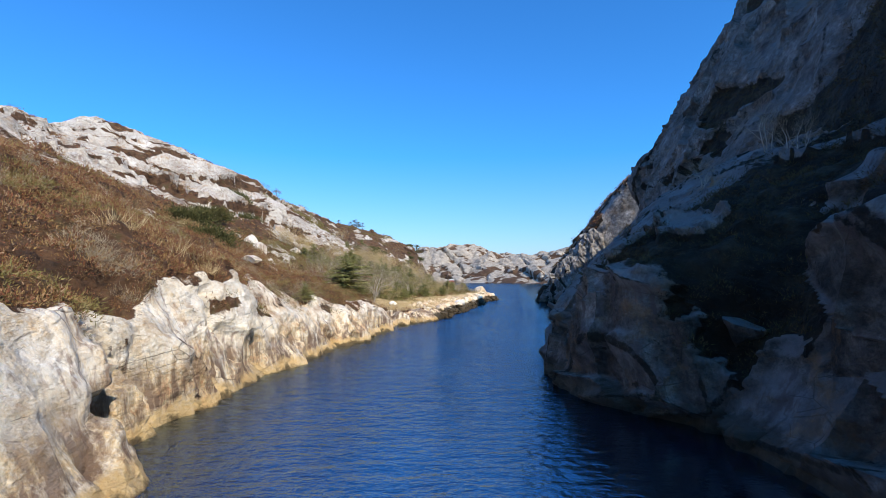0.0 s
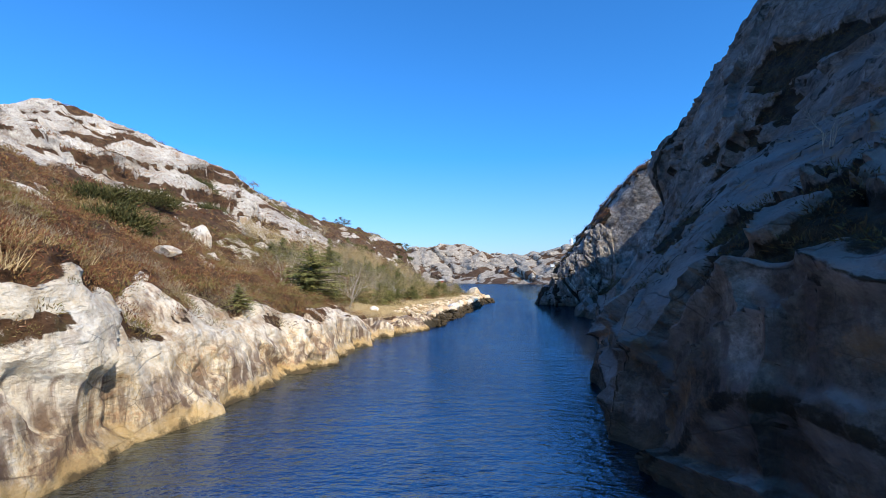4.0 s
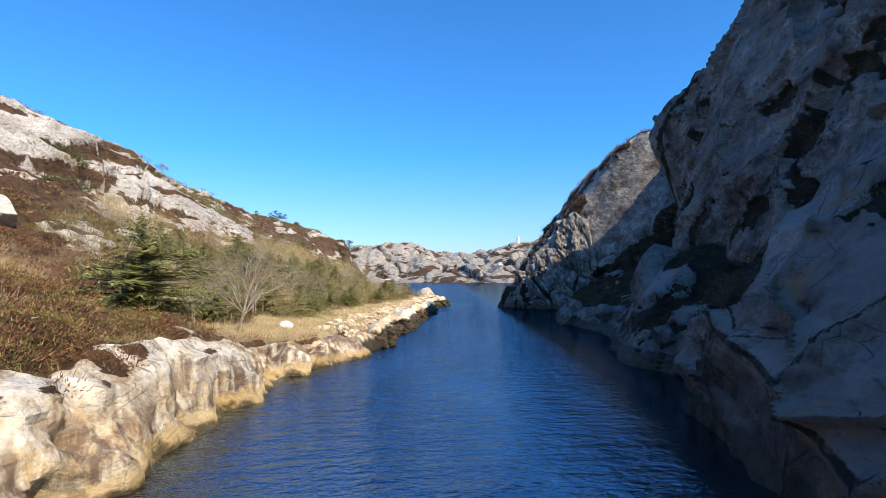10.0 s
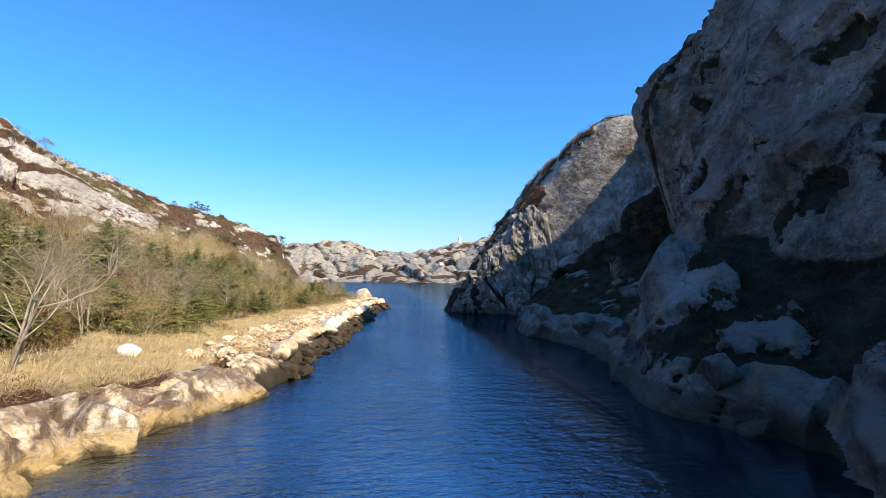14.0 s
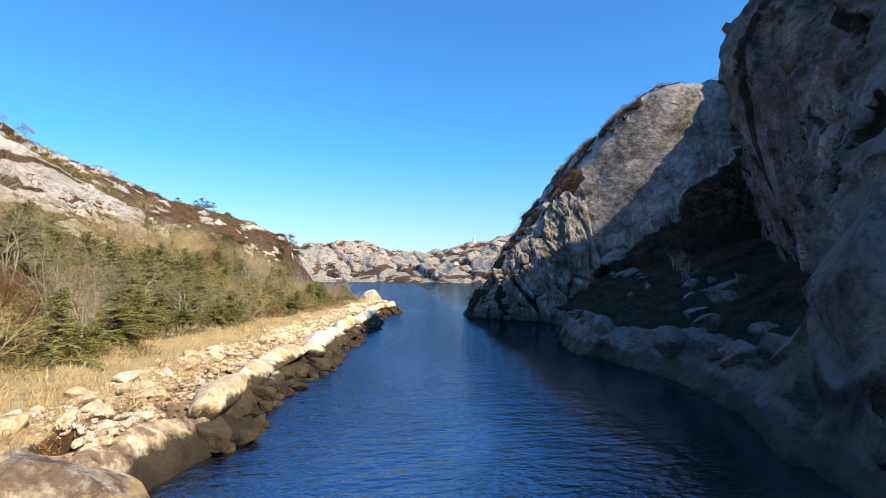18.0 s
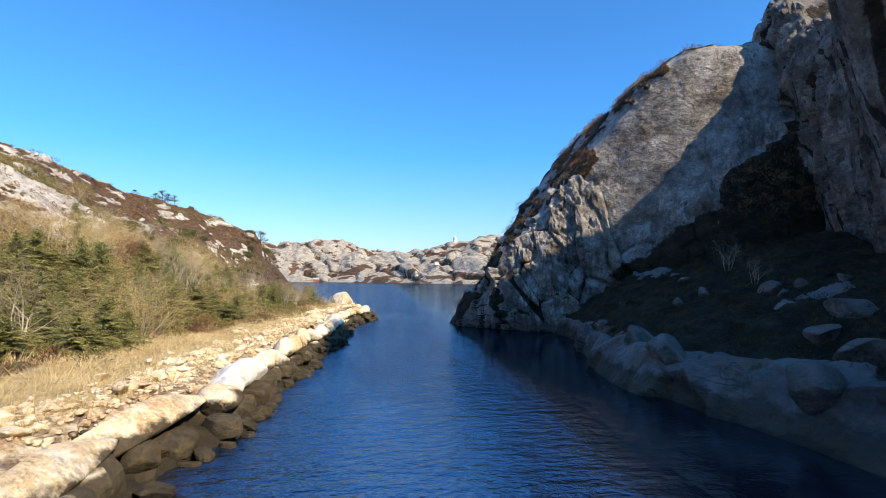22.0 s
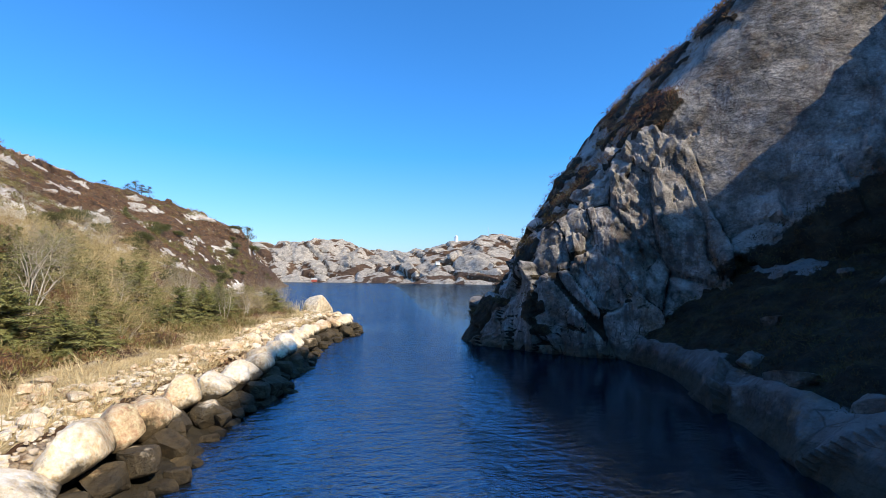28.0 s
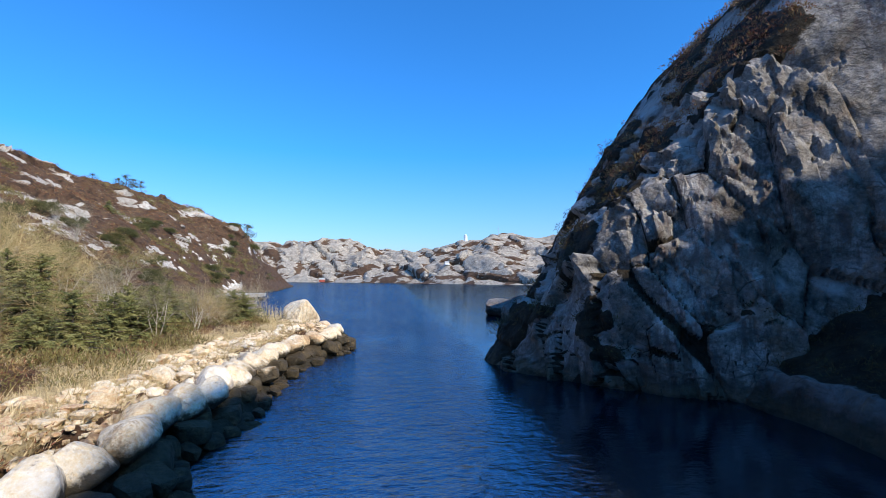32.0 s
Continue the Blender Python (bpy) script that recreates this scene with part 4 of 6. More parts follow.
hc = np.maximum(hc, smooth(-0.8, 0.8, 9.5 + 0.75 * np.maximum(26 - YC, 0) - ZC + 3.0 * ledge) * (1 - smooth(27, 31, YC)))
hc = np.maximum(hc, smooth(0, 0.8, 4.6 + 0.9 * ledge - ZC) * smooth(31, 34, YC) * (1 - smooth(54, 55, YC)))
hc = np.maximum(hc, patches(PC, [(17.6, 43, 6.2, 1.7), (16.9, 41.3, 4.6, 1.4), (18.6, 46, 7.6, 1.6), (19.6, 48.6, 4.6, 1.3), (18, 39.8, 11.4, 1.05), (17.4, 37.6, 9.6, 1.33), (18.2, 36.2, 11.6, 1.40), (18.6, 34.6, 13.4, 1.40), (17.4, 38.6, 12.4, 1.12), (16.3, 37.1, 7.4, 0.77), (16.4, 39.4, 6.5, 0.77), (16.0, 41.0, 5.8, 0.77), (19.3, 37.1, 14.6, 0.84), (17.0, 44.4, 6.0, 0.84), (14.0, 27.6, 10.6, 1.40), (13.4, 26, 8.6, 1.68)], 87))
jc = joint_lines(PC, 4.6, 33, (1, 1, 2.6), width=0.07)
dc = (0.6 * crag(PC, 4.6, 0.62, 33, stretch=(1, 1, 2.6), chips=0.5, joints=1.2, bulge=0.8) + rocky(PC, NC, 3.4, 0.4, 39, 0.7, (1, 1, 2.2), None, 0.4)) * (0.25 + 0.75 * (1 - smooth(50, 54, YC)))
FLAKES = PC + np.stack([0.36 * PC[..., 2], 0 * YC, 0 * YC], -1)
dc = dc + 0.42 * (scallops(PC, 1.5, 35, (0.9, 0.9, 5.0), 1.2)[0] - 0.3) * smooth(30, 36, YC) * (1 - smooth(44, 48, YC))
# long leaning flakes near the end of the cliff
dc = dc + (0.5 * (scallops(FLAKES, 1.1, 37, (0.8, 0.9, 9.0), 1.2)[0] - 0.3) + 0.28 * blocks(FLAKES, 0.8, 38, (0.8, 0.9, 9.0))[0]) * smooth(44, 49, YC) * (1 - 0.6 * smooth(52.5, 54, YC) * (1 - smooth(56, 58, YC)))
PC = PC + NC * (dc * (1 - 0.5 * hc) + hc * 0.25)[..., None]
HEATH_C = np.array(hc)
hc = np.maximum(hc, (0.48 + 0.22 * smooth(44, 50, YC)) * jc)
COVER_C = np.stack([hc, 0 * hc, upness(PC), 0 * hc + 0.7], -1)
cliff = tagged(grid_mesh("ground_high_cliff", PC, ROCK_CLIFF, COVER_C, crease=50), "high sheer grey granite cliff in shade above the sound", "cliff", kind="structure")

# the rock dome beyond the gully: cross-sections along x
DOME = [
    (14.9, [(77, -2.7), (78.5, -1.2), (79.5, -1), (80.5, -0.8), (81.5, -0.8), (82.5, -1.0), (84, -1.5), (88, -2.7)]),
    (16.2, [(74.5, -2.7), (77.2, 0), (77.5, 0.7), (78.1, 1.3), (79.5, 1.7), (82, 1.3), (84, 0), (88, -2.7)]),
    (17.8, [(72.4, -2.7), (74.6, 0), (74.9, 1.6), (75.5, 3.8), (76.6, 5.4), (81, 4.2), (86.5, 0), (90, -2.7)]),
    (20.8, [(70.6, -2.7), (72.6, 0), (73.3, 3.2), (74.3, 6.6), (75.8, 9.0), (83, 8), (92, 0), (96, -2.7)]),
    (23.9, [(68, -2), (70.3, 1), (71.3, 5), (72.8, 9.4), (75.3, 13.0), (84, 12), (98, 0), (103, -2.7)]),
    (27.1, [(65, -1), (66.8, 3), (68.4, 8), (70.4, 13), (73.2, 17.9), (85, 15.5), (106, 0), (110, -2.7)]),
    (29.5, [(63.5, 0), (65.2, 5), (66.9, 10), (69, 14.6), (71.4, 19.7), (85, 17), (112, 0), (116, -2.7)]),
    (33.5, [(62, 1), (63.8, 6), (65.8, 12), (67.2, 15.8), (69.9, 20.0), (86, 17.5), (118, 0), (122, -2.7)]),
    (42, [(60, 2), (62, 7), (63.8, 10), (65.4, 13), (68, 15), (88, 14), (128, 0), (132, -2.7)]),
    (70, [(58, 2), (60, 5), (62, 8), (64, 11), (68, 13), (95, 14), (140, 0), (146, -2.7)]),
]
ALONG_D = np.concatenate([np.arange(14.9, 24, 0.06), np.arange(24, 36, 0.11), np.arange(36, 70.1, 0.5)])
prof, par = sweep(DOME, ALONG_D, [8, 26, 30, 30, 30, 40, 8])
PD = np.stack([np.broadcast_to(ALONG_D[:, None], prof.shape[:2]), prof[..., 0], prof[..., 1]], -1)
PAR = np.broadcast_to(par, PD.shape[:2])
ND = normals(PD)
tuft = fbm(PD / np.array([3.0, 3.0, 2.0]), 4, 93)
XD = PD[..., 0]
# heather in the lower joints and along the ridge; the upper slab stays bare
lower = smooth(21, 25, XD) * (1 - smooth(1.4, 1.9, PAR))
hd = smooth(0.40 - 0.25 * lower, 0.54 - 0.25 * lower, tuft + 0.15 * (1 - smooth(17, 22, XD))) * smooth(1.5 - 0.6 * smooth(23, 26, XD), 2.0 - 0.6 * smooth(23, 26, XD), PAR) * (1 - smooth(1.7, 2.1, PAR) * (1 - smooth(3.5, 3.8, PAR)) * smooth(19.5, 22, XD))
hd = np.maximum(hd, smooth(3.82, 4.02, PAR + 0.45 * tuft - 0.12 * smooth(24, 29, XD)) * smooth(-0.12, 0.18, fbm(PD / 1.6, 4, 96)))
hd = np.maximum(hd, smooth(-0.5, 0.5, 5.2 + 1.3 * (XD - 25.7) - PD[..., 2] + 1.2 * tuft) * smooth(23.5, 25, XD) * (PAR < 3.6))
LEAN_D = Euler((0, radians(22), radians(15))).to_matrix()
nose = 1 - smooth(19.5, 25, PD[..., 0])
jd = block_joints(PD, 2.2, 43, (0.8, 1.0, 2.2), LEAN_D, 0.08) * (0.2 + 0.8 * nose)
rough_d = np.clip(nose + 0.8 * (1 - smooth(1.8, 2.6, PAR)) + 0.5 * (1 - smooth(21.5, 24.5, XD)), 0, 1)
dd = rocky(PD, ND, 2.2, 0.5, 43, 0.8, (0.8, 1.0, 2.2), LEAN_D, 1.0, 0.5) * (0.05 + 0.95 * rough_d) + (0.1 + 0.2 * rough_d) * fbm(PD / 3.0, 3, 47)
PD = PD + ND * (dd * (1 - 0.5 * hd) + hd * 0.25)[..., None]
HEATH_D = np.array(hd)
hd = np.maximum(hd, 0.68 * jd)
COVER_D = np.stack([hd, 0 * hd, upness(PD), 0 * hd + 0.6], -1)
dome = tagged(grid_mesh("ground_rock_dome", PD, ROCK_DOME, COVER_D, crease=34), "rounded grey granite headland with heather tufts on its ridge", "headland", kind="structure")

# far hills over the open water: cross-sections inland from their shore
FAR_SHORE = [(-420, 640), (-160, 600), (-40, 560), (20, 520), (60, 470), (95, 410), (130, 350), (180, 290), (260, 240), (380, 200)]
fs = np.array(FAR_SHORE, float)
arc = np.concatenate([[0], np.cumsum(np.linalg.norm(np.diff(fs, axis=0), axis=1))])
sa_ = np.linspace(0, arc[-1], 420)
line = catmull(arc, fs, sa_)
tang = np.gradient(line, axis=0)
tang /= np.linalg.norm(tang, axis=1, keepdims=True)
inl = np.stack([-tang[:, 1], tang[:, 0]], -1)
dist = np.concatenate([np.linspace(-8, 0, 4), np.linspace(2, 150, 110), np.linspace(156, 320, 20)])
PF = np.zeros((len(sa_), len(dist), 3))
PF[..., :2] = line[:, None] + inl[:, None] * dist[None, :, None]
rise = np.interp(dist, [-8, 0, 4, 30, 70, 110, 150, 320], [-3, -0.3, 2, 15, 30, 38, 40, 34])
PF[..., 2] = rise
low = PF * np.array([1, 1, 0.0])
PF[..., 2] += (fbm(low / 90, 4, 101) * 9 + fbm(low / 26, 4, 103) * 4.5) * smooth(0, 60, dist)
NF = normals(PF)
NF = NF * np.sign(NF[..., 2:3] + 1e-9)
far_r, far_c, _ = blocks(PF @ np.array(STRATA).T, 24.0, 53, (2.2, 2.6, 0.5), 0.14)
hf = np.maximum(smooth(0.36, 0.55, fbm(PF / np.array([14, 14, 5.0]), 4, 107)), 0.62 * smooth(0.2, 0.5, far_c + 0.2 * fbm(PF / 8, 3, 109)))
df = (far_r * 3.6 - far_c * 3.2 + rocky(PF, NF, 9.0, 0.7, 57, stretch=(2.2, 2.2, 0.5), turn=STRATA)) * smooth(-2, 10, dist)
PF = PF + NF * (df * (1 - 0.4 * hf))[..., None]
COVER_F = np.stack([hf, 0 * hf, 0 * hf], -1)
far_hills = tagged(grid_mesh("ground_far_hills", PF, ROCK_FAR, COVER_F, crease=30), "low bare granite hills across the open water", "hills", kind="structure")


# ---- helpers for things ----
def mesh_from(name, V, F, mat, smooth_faces=False):
    """A mesh from arrays: V (n, 3), F (m, 3) or (m, 4)."""
    V, F = np.asarray(V, np.float32), np.asarray(F, np.int32)
    me = bpy.data.meshes.new(name)
    me.vertices.add(len(V))
    me.vertices.foreach_set("co", V.reshape(-1))
    me.loops.add(F.size)
    me.loops.foreach_set("vertex_index", F.reshape(-1))
    me.polygons.add(len(F))
    me.polygons.foreach_set("loop_start", np.arange(0, F.size, F.shape[1], dtype=np.int32))
    me.polygons.foreach_set("use_smooth", np.full(len(F), smooth_faces))
    me.update(calc_edges=True)
    me.materials.append(mat)
    return me


def part(name, me, parent, label=""):
    ob = new(name, me)
    ob.parent = parent
    return tagged(ob, label)


def thing(name, label, category, group="", at=(0, 0, 0)):
    ob = tagged(new(name), label, category, group)
    ob.location = at
    return ob


def tubes(segs, sides=5):
    """Tapered tubes along segments (p0, p1, r0, r1), all in one array pair."""
    S = np.array([[*a, *b, r0, r1] for a, b, r0, r1 in segs], float)
    p0, p1, r0, r1 = S[:, :3], S[:, 3:6], S[:, 6], S[:, 7]
    d = p1 - p0
    d /= np.maximum(np.linalg.norm(d, axis=1, keepdims=True), 1e-9)
    u = np.cross(d, np.array([0.31, 0.77, 0.55]))
    u /= np.maximum(np.linalg.norm(u, axis=1, keepdims=True), 1e-9)
    v = np.cross(d, u)
    ang = np.arange(sides) * 2 * np.pi / sides
    ring = u[:, None] * np.cos(ang)[None, :, None] + v[:, None] * np.sin(ang)[None, :, None]
    V = np.concatenate([p0[:, None] + ring * r0[:, None, None], p1[:, None] + ring * r1[:, None, None]], 1)
    base = np.arange(len(S))[:, None] * 2 * sides
    k = np.arange(sides)
    q = np.stack([k, (k + 1) % sides, (k + 1) % sides + sides, k + sides], -1)
    F = (base[:, :, None] + q[None]).reshape(-1, 4)
    return V.reshape(-1, 3), F


def blades(roots, tips, width, rng):
    """Slim pointed sprigs from roots to tips."""
    d = tips - roots
    side = np.cross(d, rng.normal(size=d.shape))
    side /= np.maximum(np.linalg.norm(side, axis=1, keepdims=True), 1e-9)
    w = np.asarray(width).reshape(-1, 1) * 0.5
    V = np.stack([roots + side * w, tips, roots - side * w], 1).reshape(-1, 3)
    F = np.arange(len(V)).reshape(-1, 3)
    return V, F


def leaf_material(name, stops, scale=0.9, rough=0.85, vary=0.3):
    m, nt, out = nodes_of(name)
    geo = nt.nodes.new("ShaderNodeNewGeometry")
    n = tex(nt, geo.outputs["Position"], scale, 4, 0.6)
    f = math_node(nt, "ADD", math_node(nt, "MULTIPLY", n, 0.75), math_node(nt, "MULTIPLY", geo.outputs["Random Per Island"], vary))
    bs = add(nt, "ShaderNodeBsdfPrincipled", Roughness=rough)
    bs.inputs["Specular IOR Level"].default_value = 0.2
    nt.links.new(ramp(nt, stops, f), bs.inputs["Base Color"])
    nt.links.new(bs.outputs[0], out.inputs["Surface"])
    return m


HEATHER = leaf_material("heather_twigs", [(0.30, (0.07, 0.036, 0.022)), (0.40, (0.14, 0.056, 0.034)), (0.50, (0.25, 0.10, 0.055)), (0.58, (0.19, 0.10, 0.056)), (0.66, (0.28, 0.20, 0.075)), (0.76, (0.34, 0.20, 0.10)), (0.92, (0.42, 0.36, 0.28))], 0.55, vary=0.42)
STRAW = leaf_material("dry_grass", [(0.30, (0.34, 0.24, 0.12)), (0.5, (0.58, 0.45, 0.25)), (0.75, (0.72, 0.60, 0.38))], 0.8)
SPRUCE = leaf_material("spruce_needles", [(0.3, (0.09, 0.10, 0.036)), (0.5, (0.20, 0.205, 0.07)), (0.7, (0.31, 0.285, 0.115)), (0.85, (0.42, 0.35, 0.18))], 1.3)
PINE = leaf_material("pine_needles", [(0.3, (0.030, 0.038, 0.016)), (0.5, (0.08, 0.082, 0.028)), (0.75, (0.17, 0.15, 0.06))], 1.0)
BARK = leaf_material("dark_bark", [(0.3, (0.05, 0.038, 0.028)), (0.7, (0.14, 0.11, 0.085))], 6.0)
BIRCH = leaf_material("pale_birch_bark", [(0.3, (0.20, 0.16, 0.12)), (0.6, (0.42, 0.36, 0.28)), (0.8, (0.55, 0.50, 0.42))], 5.0)
TWIG_PALE = leaf_material("pale_twigs", [(0.3, (0.24, 0.17, 0.075)), (0.6, (0.48, 0.36, 0.17)), (0.8, (0.60, 0.48, 0.27))], 1.2, vary=0.4)
TWIG_RED = leaf_material("red_brown_twigs", [(0.3, (0.09, 0.035, 0.022)), (0.6, (0.20, 0.075, 0.045)), (0.8, (0.28, 0.13, 0.08))], 1.2)
TWIG_GREY = leaf_material("grey_twigs", [(0.3, (0.20, 0.165, 0.115)), (0.6, (0.38, 0.32, 0.23)), (0.8, (0.50, 0.43, 0.33))], 1.2)
MOSS = leaf_material("olive_moss", [(0.3, (0.10, 0.055, 0.03)), (0.42, (0.17, 0.12, 0.045)), (0.52, (0.19, 0.18, 0.06)), (0.62, (0.24, 0.19, 0.085)), (0.8, (0.34, 0.26, 0.14))], 0.45)

LROW_Y = ALONG_L


def left_z(x, y):
    """Height of the west bank at a place."""
    i = int(np.clip(np.searchsorted(LROW_Y, y), 0, len(LROW_Y) - 1))
    row = PL[i, 20:]
    order = np.argsort(row[:, 0])
    return float(np.interp(x, row[order, 0], row[order, 2]))


def right_z(x, y):
    i = int(np.clip(np.searchsorted(ALONG_R, y), 0, len(ALONG_R) - 1))
    row = PR[i, 8:]
    order = np.argsort(row[:, 0])
    return float(np.interp(x, row[order, 0], row[order, 2]))


def scatter(P, weight, count, rng):
    """Random places on a sheet, by area and weight."""
    a = P[1:, :-1] - P[:-1, :-1]
    b = P[:-1, 1:] - P[:-1, :-1]
    w = np.linalg.norm(np.cross(a, b), axis=-1) * weight[:-1, :-1]
    w = w.reshape(-1)
    c = np.cumsum(w)
    pick = np.searchsorted(c, rng.random(count) * c[-1])
    pick = np.clip(pick, 0, len(c) - 1)
    i, j = np.unravel_index(pick, a.shape[:2])
    return P[i, j] + a[i, j] * rng.random((count, 1)) + b[i, j] * rng.random((count, 1))


def clumps(places, size, per, lean, width, rng, flat=0.55):
    """Bunches of upright blades at places; size is a height for each place."""
    n = len(places)
    size = np.broadcast_to(size, n)
    az = rng.random((n, per)) * 2 * np.pi
    out = rng.random((n, per)) ** 0.6 * lean
    r0 = rng.random((n, per)) * size[:, None] * flat
    root = places[:, None] + np.stack([np.cos(az) * r0, np.sin(az) * r0, np.zeros((n, per)) - 0.04], -1)
    ln = size[:, None] * (0.55 + 0.6 * rng.random((n, per)))
    tip = root + np.stack([np.cos(az) * out, np.sin(az) * out, np.sqrt(np.maximum(1 - out * out, 0.1))], -1) * ln[..., None]
    root, tip = root.reshape(-1, 3), tip.reshape(-1, 3)
    return blades(root, tip, (np.repeat(size, per) * width), rng)


def mounds(places, radius, per, rng, tall=0.7, length=0.34, width=0.07):
    """Low rounded shrubs: short sprigs that point outwards from an uneven dome."""
    n = len(places)
    radius = np.broadcast_to(radius, n)
    d = rng.normal(size=(n, per, 3))
    d[..., 2] = np.abs(d[..., 2])
    d /= np.linalg.norm(d, axis=-1, keepdims=True)
    squash = np.array([1, 1, tall])
    reach = radius[:, None, None] * (0.45 + 0.5 * rng.random((n, per, 1)))
    root = places[:, None] + d * squash * reach - np.array([0, 0, 0.05])
    way = d + rng.normal(size=d.shape) * 0.45 + np.array([0, 0, 0.25])
    way /= np.linalg.norm(way, axis=-1, keepdims=True)
    tip = root + way * radius[:, None, None] * length * (0.6 + 0.8 * rng.random((n, per, 1)))
    return blades(root.reshape(-1, 3), tip.reshape(-1, 3), np.repeat(radius, per) * width * 2, rng)


# ---- heather, grass ----
rng = np.random.default_rng(11)
near_w = HEATH_L * np.where((YY > 4) & (YY < 98), 1.0, 0.0) * smooth(2.0, 2.4, PAR_L) * (1 - smooth(4.4, 4.9, PAR_L))
hummock = smooth(-0.5, 0.35, fbm(PL / 1.1, 3, 46, 0.6))
pl1 = scatter(PL, near_w * (0.45 + 0.55 * hummock) * (1 - 0.7 * smooth(44, 52, YY)), 12500, rng)
pl1 = pl1[pl1[:, 0] > -34]
V, F = mounds(pl1, 0.15 + 0.42 * rng.random(len(pl1)) ** 2.2, 80, rng, 0.95, 0.2, 0.026)
tagged(new("heather", mesh_from("heather", V, F, HEATHER)), "reddish brown winter heather covering the hillside", "heather", kind="stuff")
tw = scatter(PL, near_w * (smooth(0.25, 0.5, fbm(PL / 2.4, 3, 48)) + 6 * smooth(2.6, 1.2, np.hypot(PL[..., 0] + 11.4, YY - 37.5))), 560, rng)
V, F = clumps(tw, 0.3 + 0.35 * rng.random(len(tw)), 34, 0.9, 0.028, rng, 0.7)
tagged(new("dry_grass", mesh_from("grass_tufts", V, F, STRAW)), "straw-coloured grass tufts between the heather", "grass", kind="stuff")
cushions = scatter(PL, near_w * smooth(0.12, 0.4, fbm(PL / 3.2, 3, 58)) * (YY < 46), 2200, rng)
V, F = mounds(cushions, 0.18 + 0.34 * rng.random(len(cushions)) ** 1.6, 80, rng, 0.8, 0.22, 0.028)
tagged(new("low_scrub", mesh_from("low_scrub_near", V, F, MOSS)), "olive moss and crowberry cushions among brown heather", "scrub", kind="stuff")
dead = scatter(PL, near_w * smooth(0.1, 0.4, fbm(PL / 2.2, 3, 59)) * (YY < 46) * (1 - 0.6 * smooth(3.3, 3.8, PAR_L)), 1700, rng)
V, F = mounds(dead, 0.2 + 0.3 * rng.random(len(dead)) ** 1.6, 46, rng, 1.1, 0.5, 0.012)
tagged(new("dead_heather", mesh_from("dead_heather", V, F, TWIG_GREY)), "grey leafless heather twigs along the rim of the rock", "heather", kind="stuff")
far_w = HEATH_L * np.where((YY > 4) & (YY < 240), 1.0, 0.0) * smooth(4.3, 4.8, PAR_L) * (1 - smooth(6.9, 7.2, PAR_L))
pl2 = scatter(PL, far_w, 7000, rng)
V, F = mounds(pl2, 0.3 + 0.4 * rng.random(len(pl2)), 28, rng, 0.6, 0.28, 0.075)
tagged(new("heather", mesh_from("heather_far", V, F, HEATHER)), "brown heather strips between bare rock on the hilltop", "heather", kind="stuff")
# shaded copy of the heather colours, darkened for gully and cliff
SHADED_HEATHER = leaf_material("shaded_heather", [(0.3, (0.02, 0.014, 0.008)), (0.46, (0.055, 0.036, 0.018)), (0.6, (0.11, 0.072, 0.033)), (0.75, (0.10, 0.092, 0.032)), (0.9, (0.20, 0.155, 0.08))], 0.7, vary=0.4)
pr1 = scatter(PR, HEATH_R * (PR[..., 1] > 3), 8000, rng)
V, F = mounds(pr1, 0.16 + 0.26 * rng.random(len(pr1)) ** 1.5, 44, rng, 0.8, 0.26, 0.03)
tagged(new("heather", mesh_from("heather_east", V, F, SHADED_HEATHER)), "heather in the shaded gully, its shade painted dark", "heather", kind="stuff")
pc1 = scatter(PC, HEATH_C * (PC[..., 1] > 8) * (PC[..., 2] > 2) * (PC[..., 0] < 30), 4200, rng)
pd1 = scatter(PD, HEATH_D * (PD[..., 2] > 1) * (PD[..., 0] < 38) * (PD[..., 1] < 84), 2600, rng)
# the sunlit ridge keeps the lighter heather, lower tufts the shaded copy
high = pd1[:, 2] > 7.5
V, F = mounds(pd1[high], 0.2 + 0.35 * rng.random(high.sum()), 44, rng, 0.85, 0.26, 0.04)
tagged(new("heather", mesh_from("heather_ridge", V, F, HEATHER)), "brown heather cushions along the headland ridge", "heather", kind="stuff")
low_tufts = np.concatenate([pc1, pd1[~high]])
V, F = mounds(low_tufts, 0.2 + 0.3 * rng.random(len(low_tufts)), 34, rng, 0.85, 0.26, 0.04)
tagged(new("heather", mesh_from("heather_cliff", V, F, SHADED_HEATHER)), "heather tufts on cliff ledges and ridge, painted dark for shade", "heather", kind="stuff")
gr = scatter(PL, COVER_L[..., 1], 11000, rng)
V, F = clumps(gr, 0.12 + 0.13 * rng.random(len(gr)) + 0.3 * rng.random(len(gr)) ** 12, 18, 1.0, 0.045, rng, 1.3)
tagged(new("dry_grass", mesh_from("dry_grass", V, F, STRAW)), "matted straw-coloured dry grass on the shore bench", "grass", kind="stuff")


mw = smooth(3.75, 4.0, PAR_L + 0.3 * fbm(PL / 3.0, 3, 52) + 0.24 * smooth(60, 74, YY)) * (1 - smooth(4.7, 4.9, PAR_L)) * smooth(44, 48, YY) * (1 - smooth(95, 98, YY))
mp_ = scatter(PL, mw, 4600, rng)
V, F = mounds(mp_, 0.22 + 0.36 * rng.random(len(mp_)), 56, rng, 0.9, 0.34, 0.03)
tagged(new("low_scrub", mesh_from("low_scrub", V, F, MOSS)), "olive and brown moss and low scrub between grass and thicket", "scrub", kind="stuff")


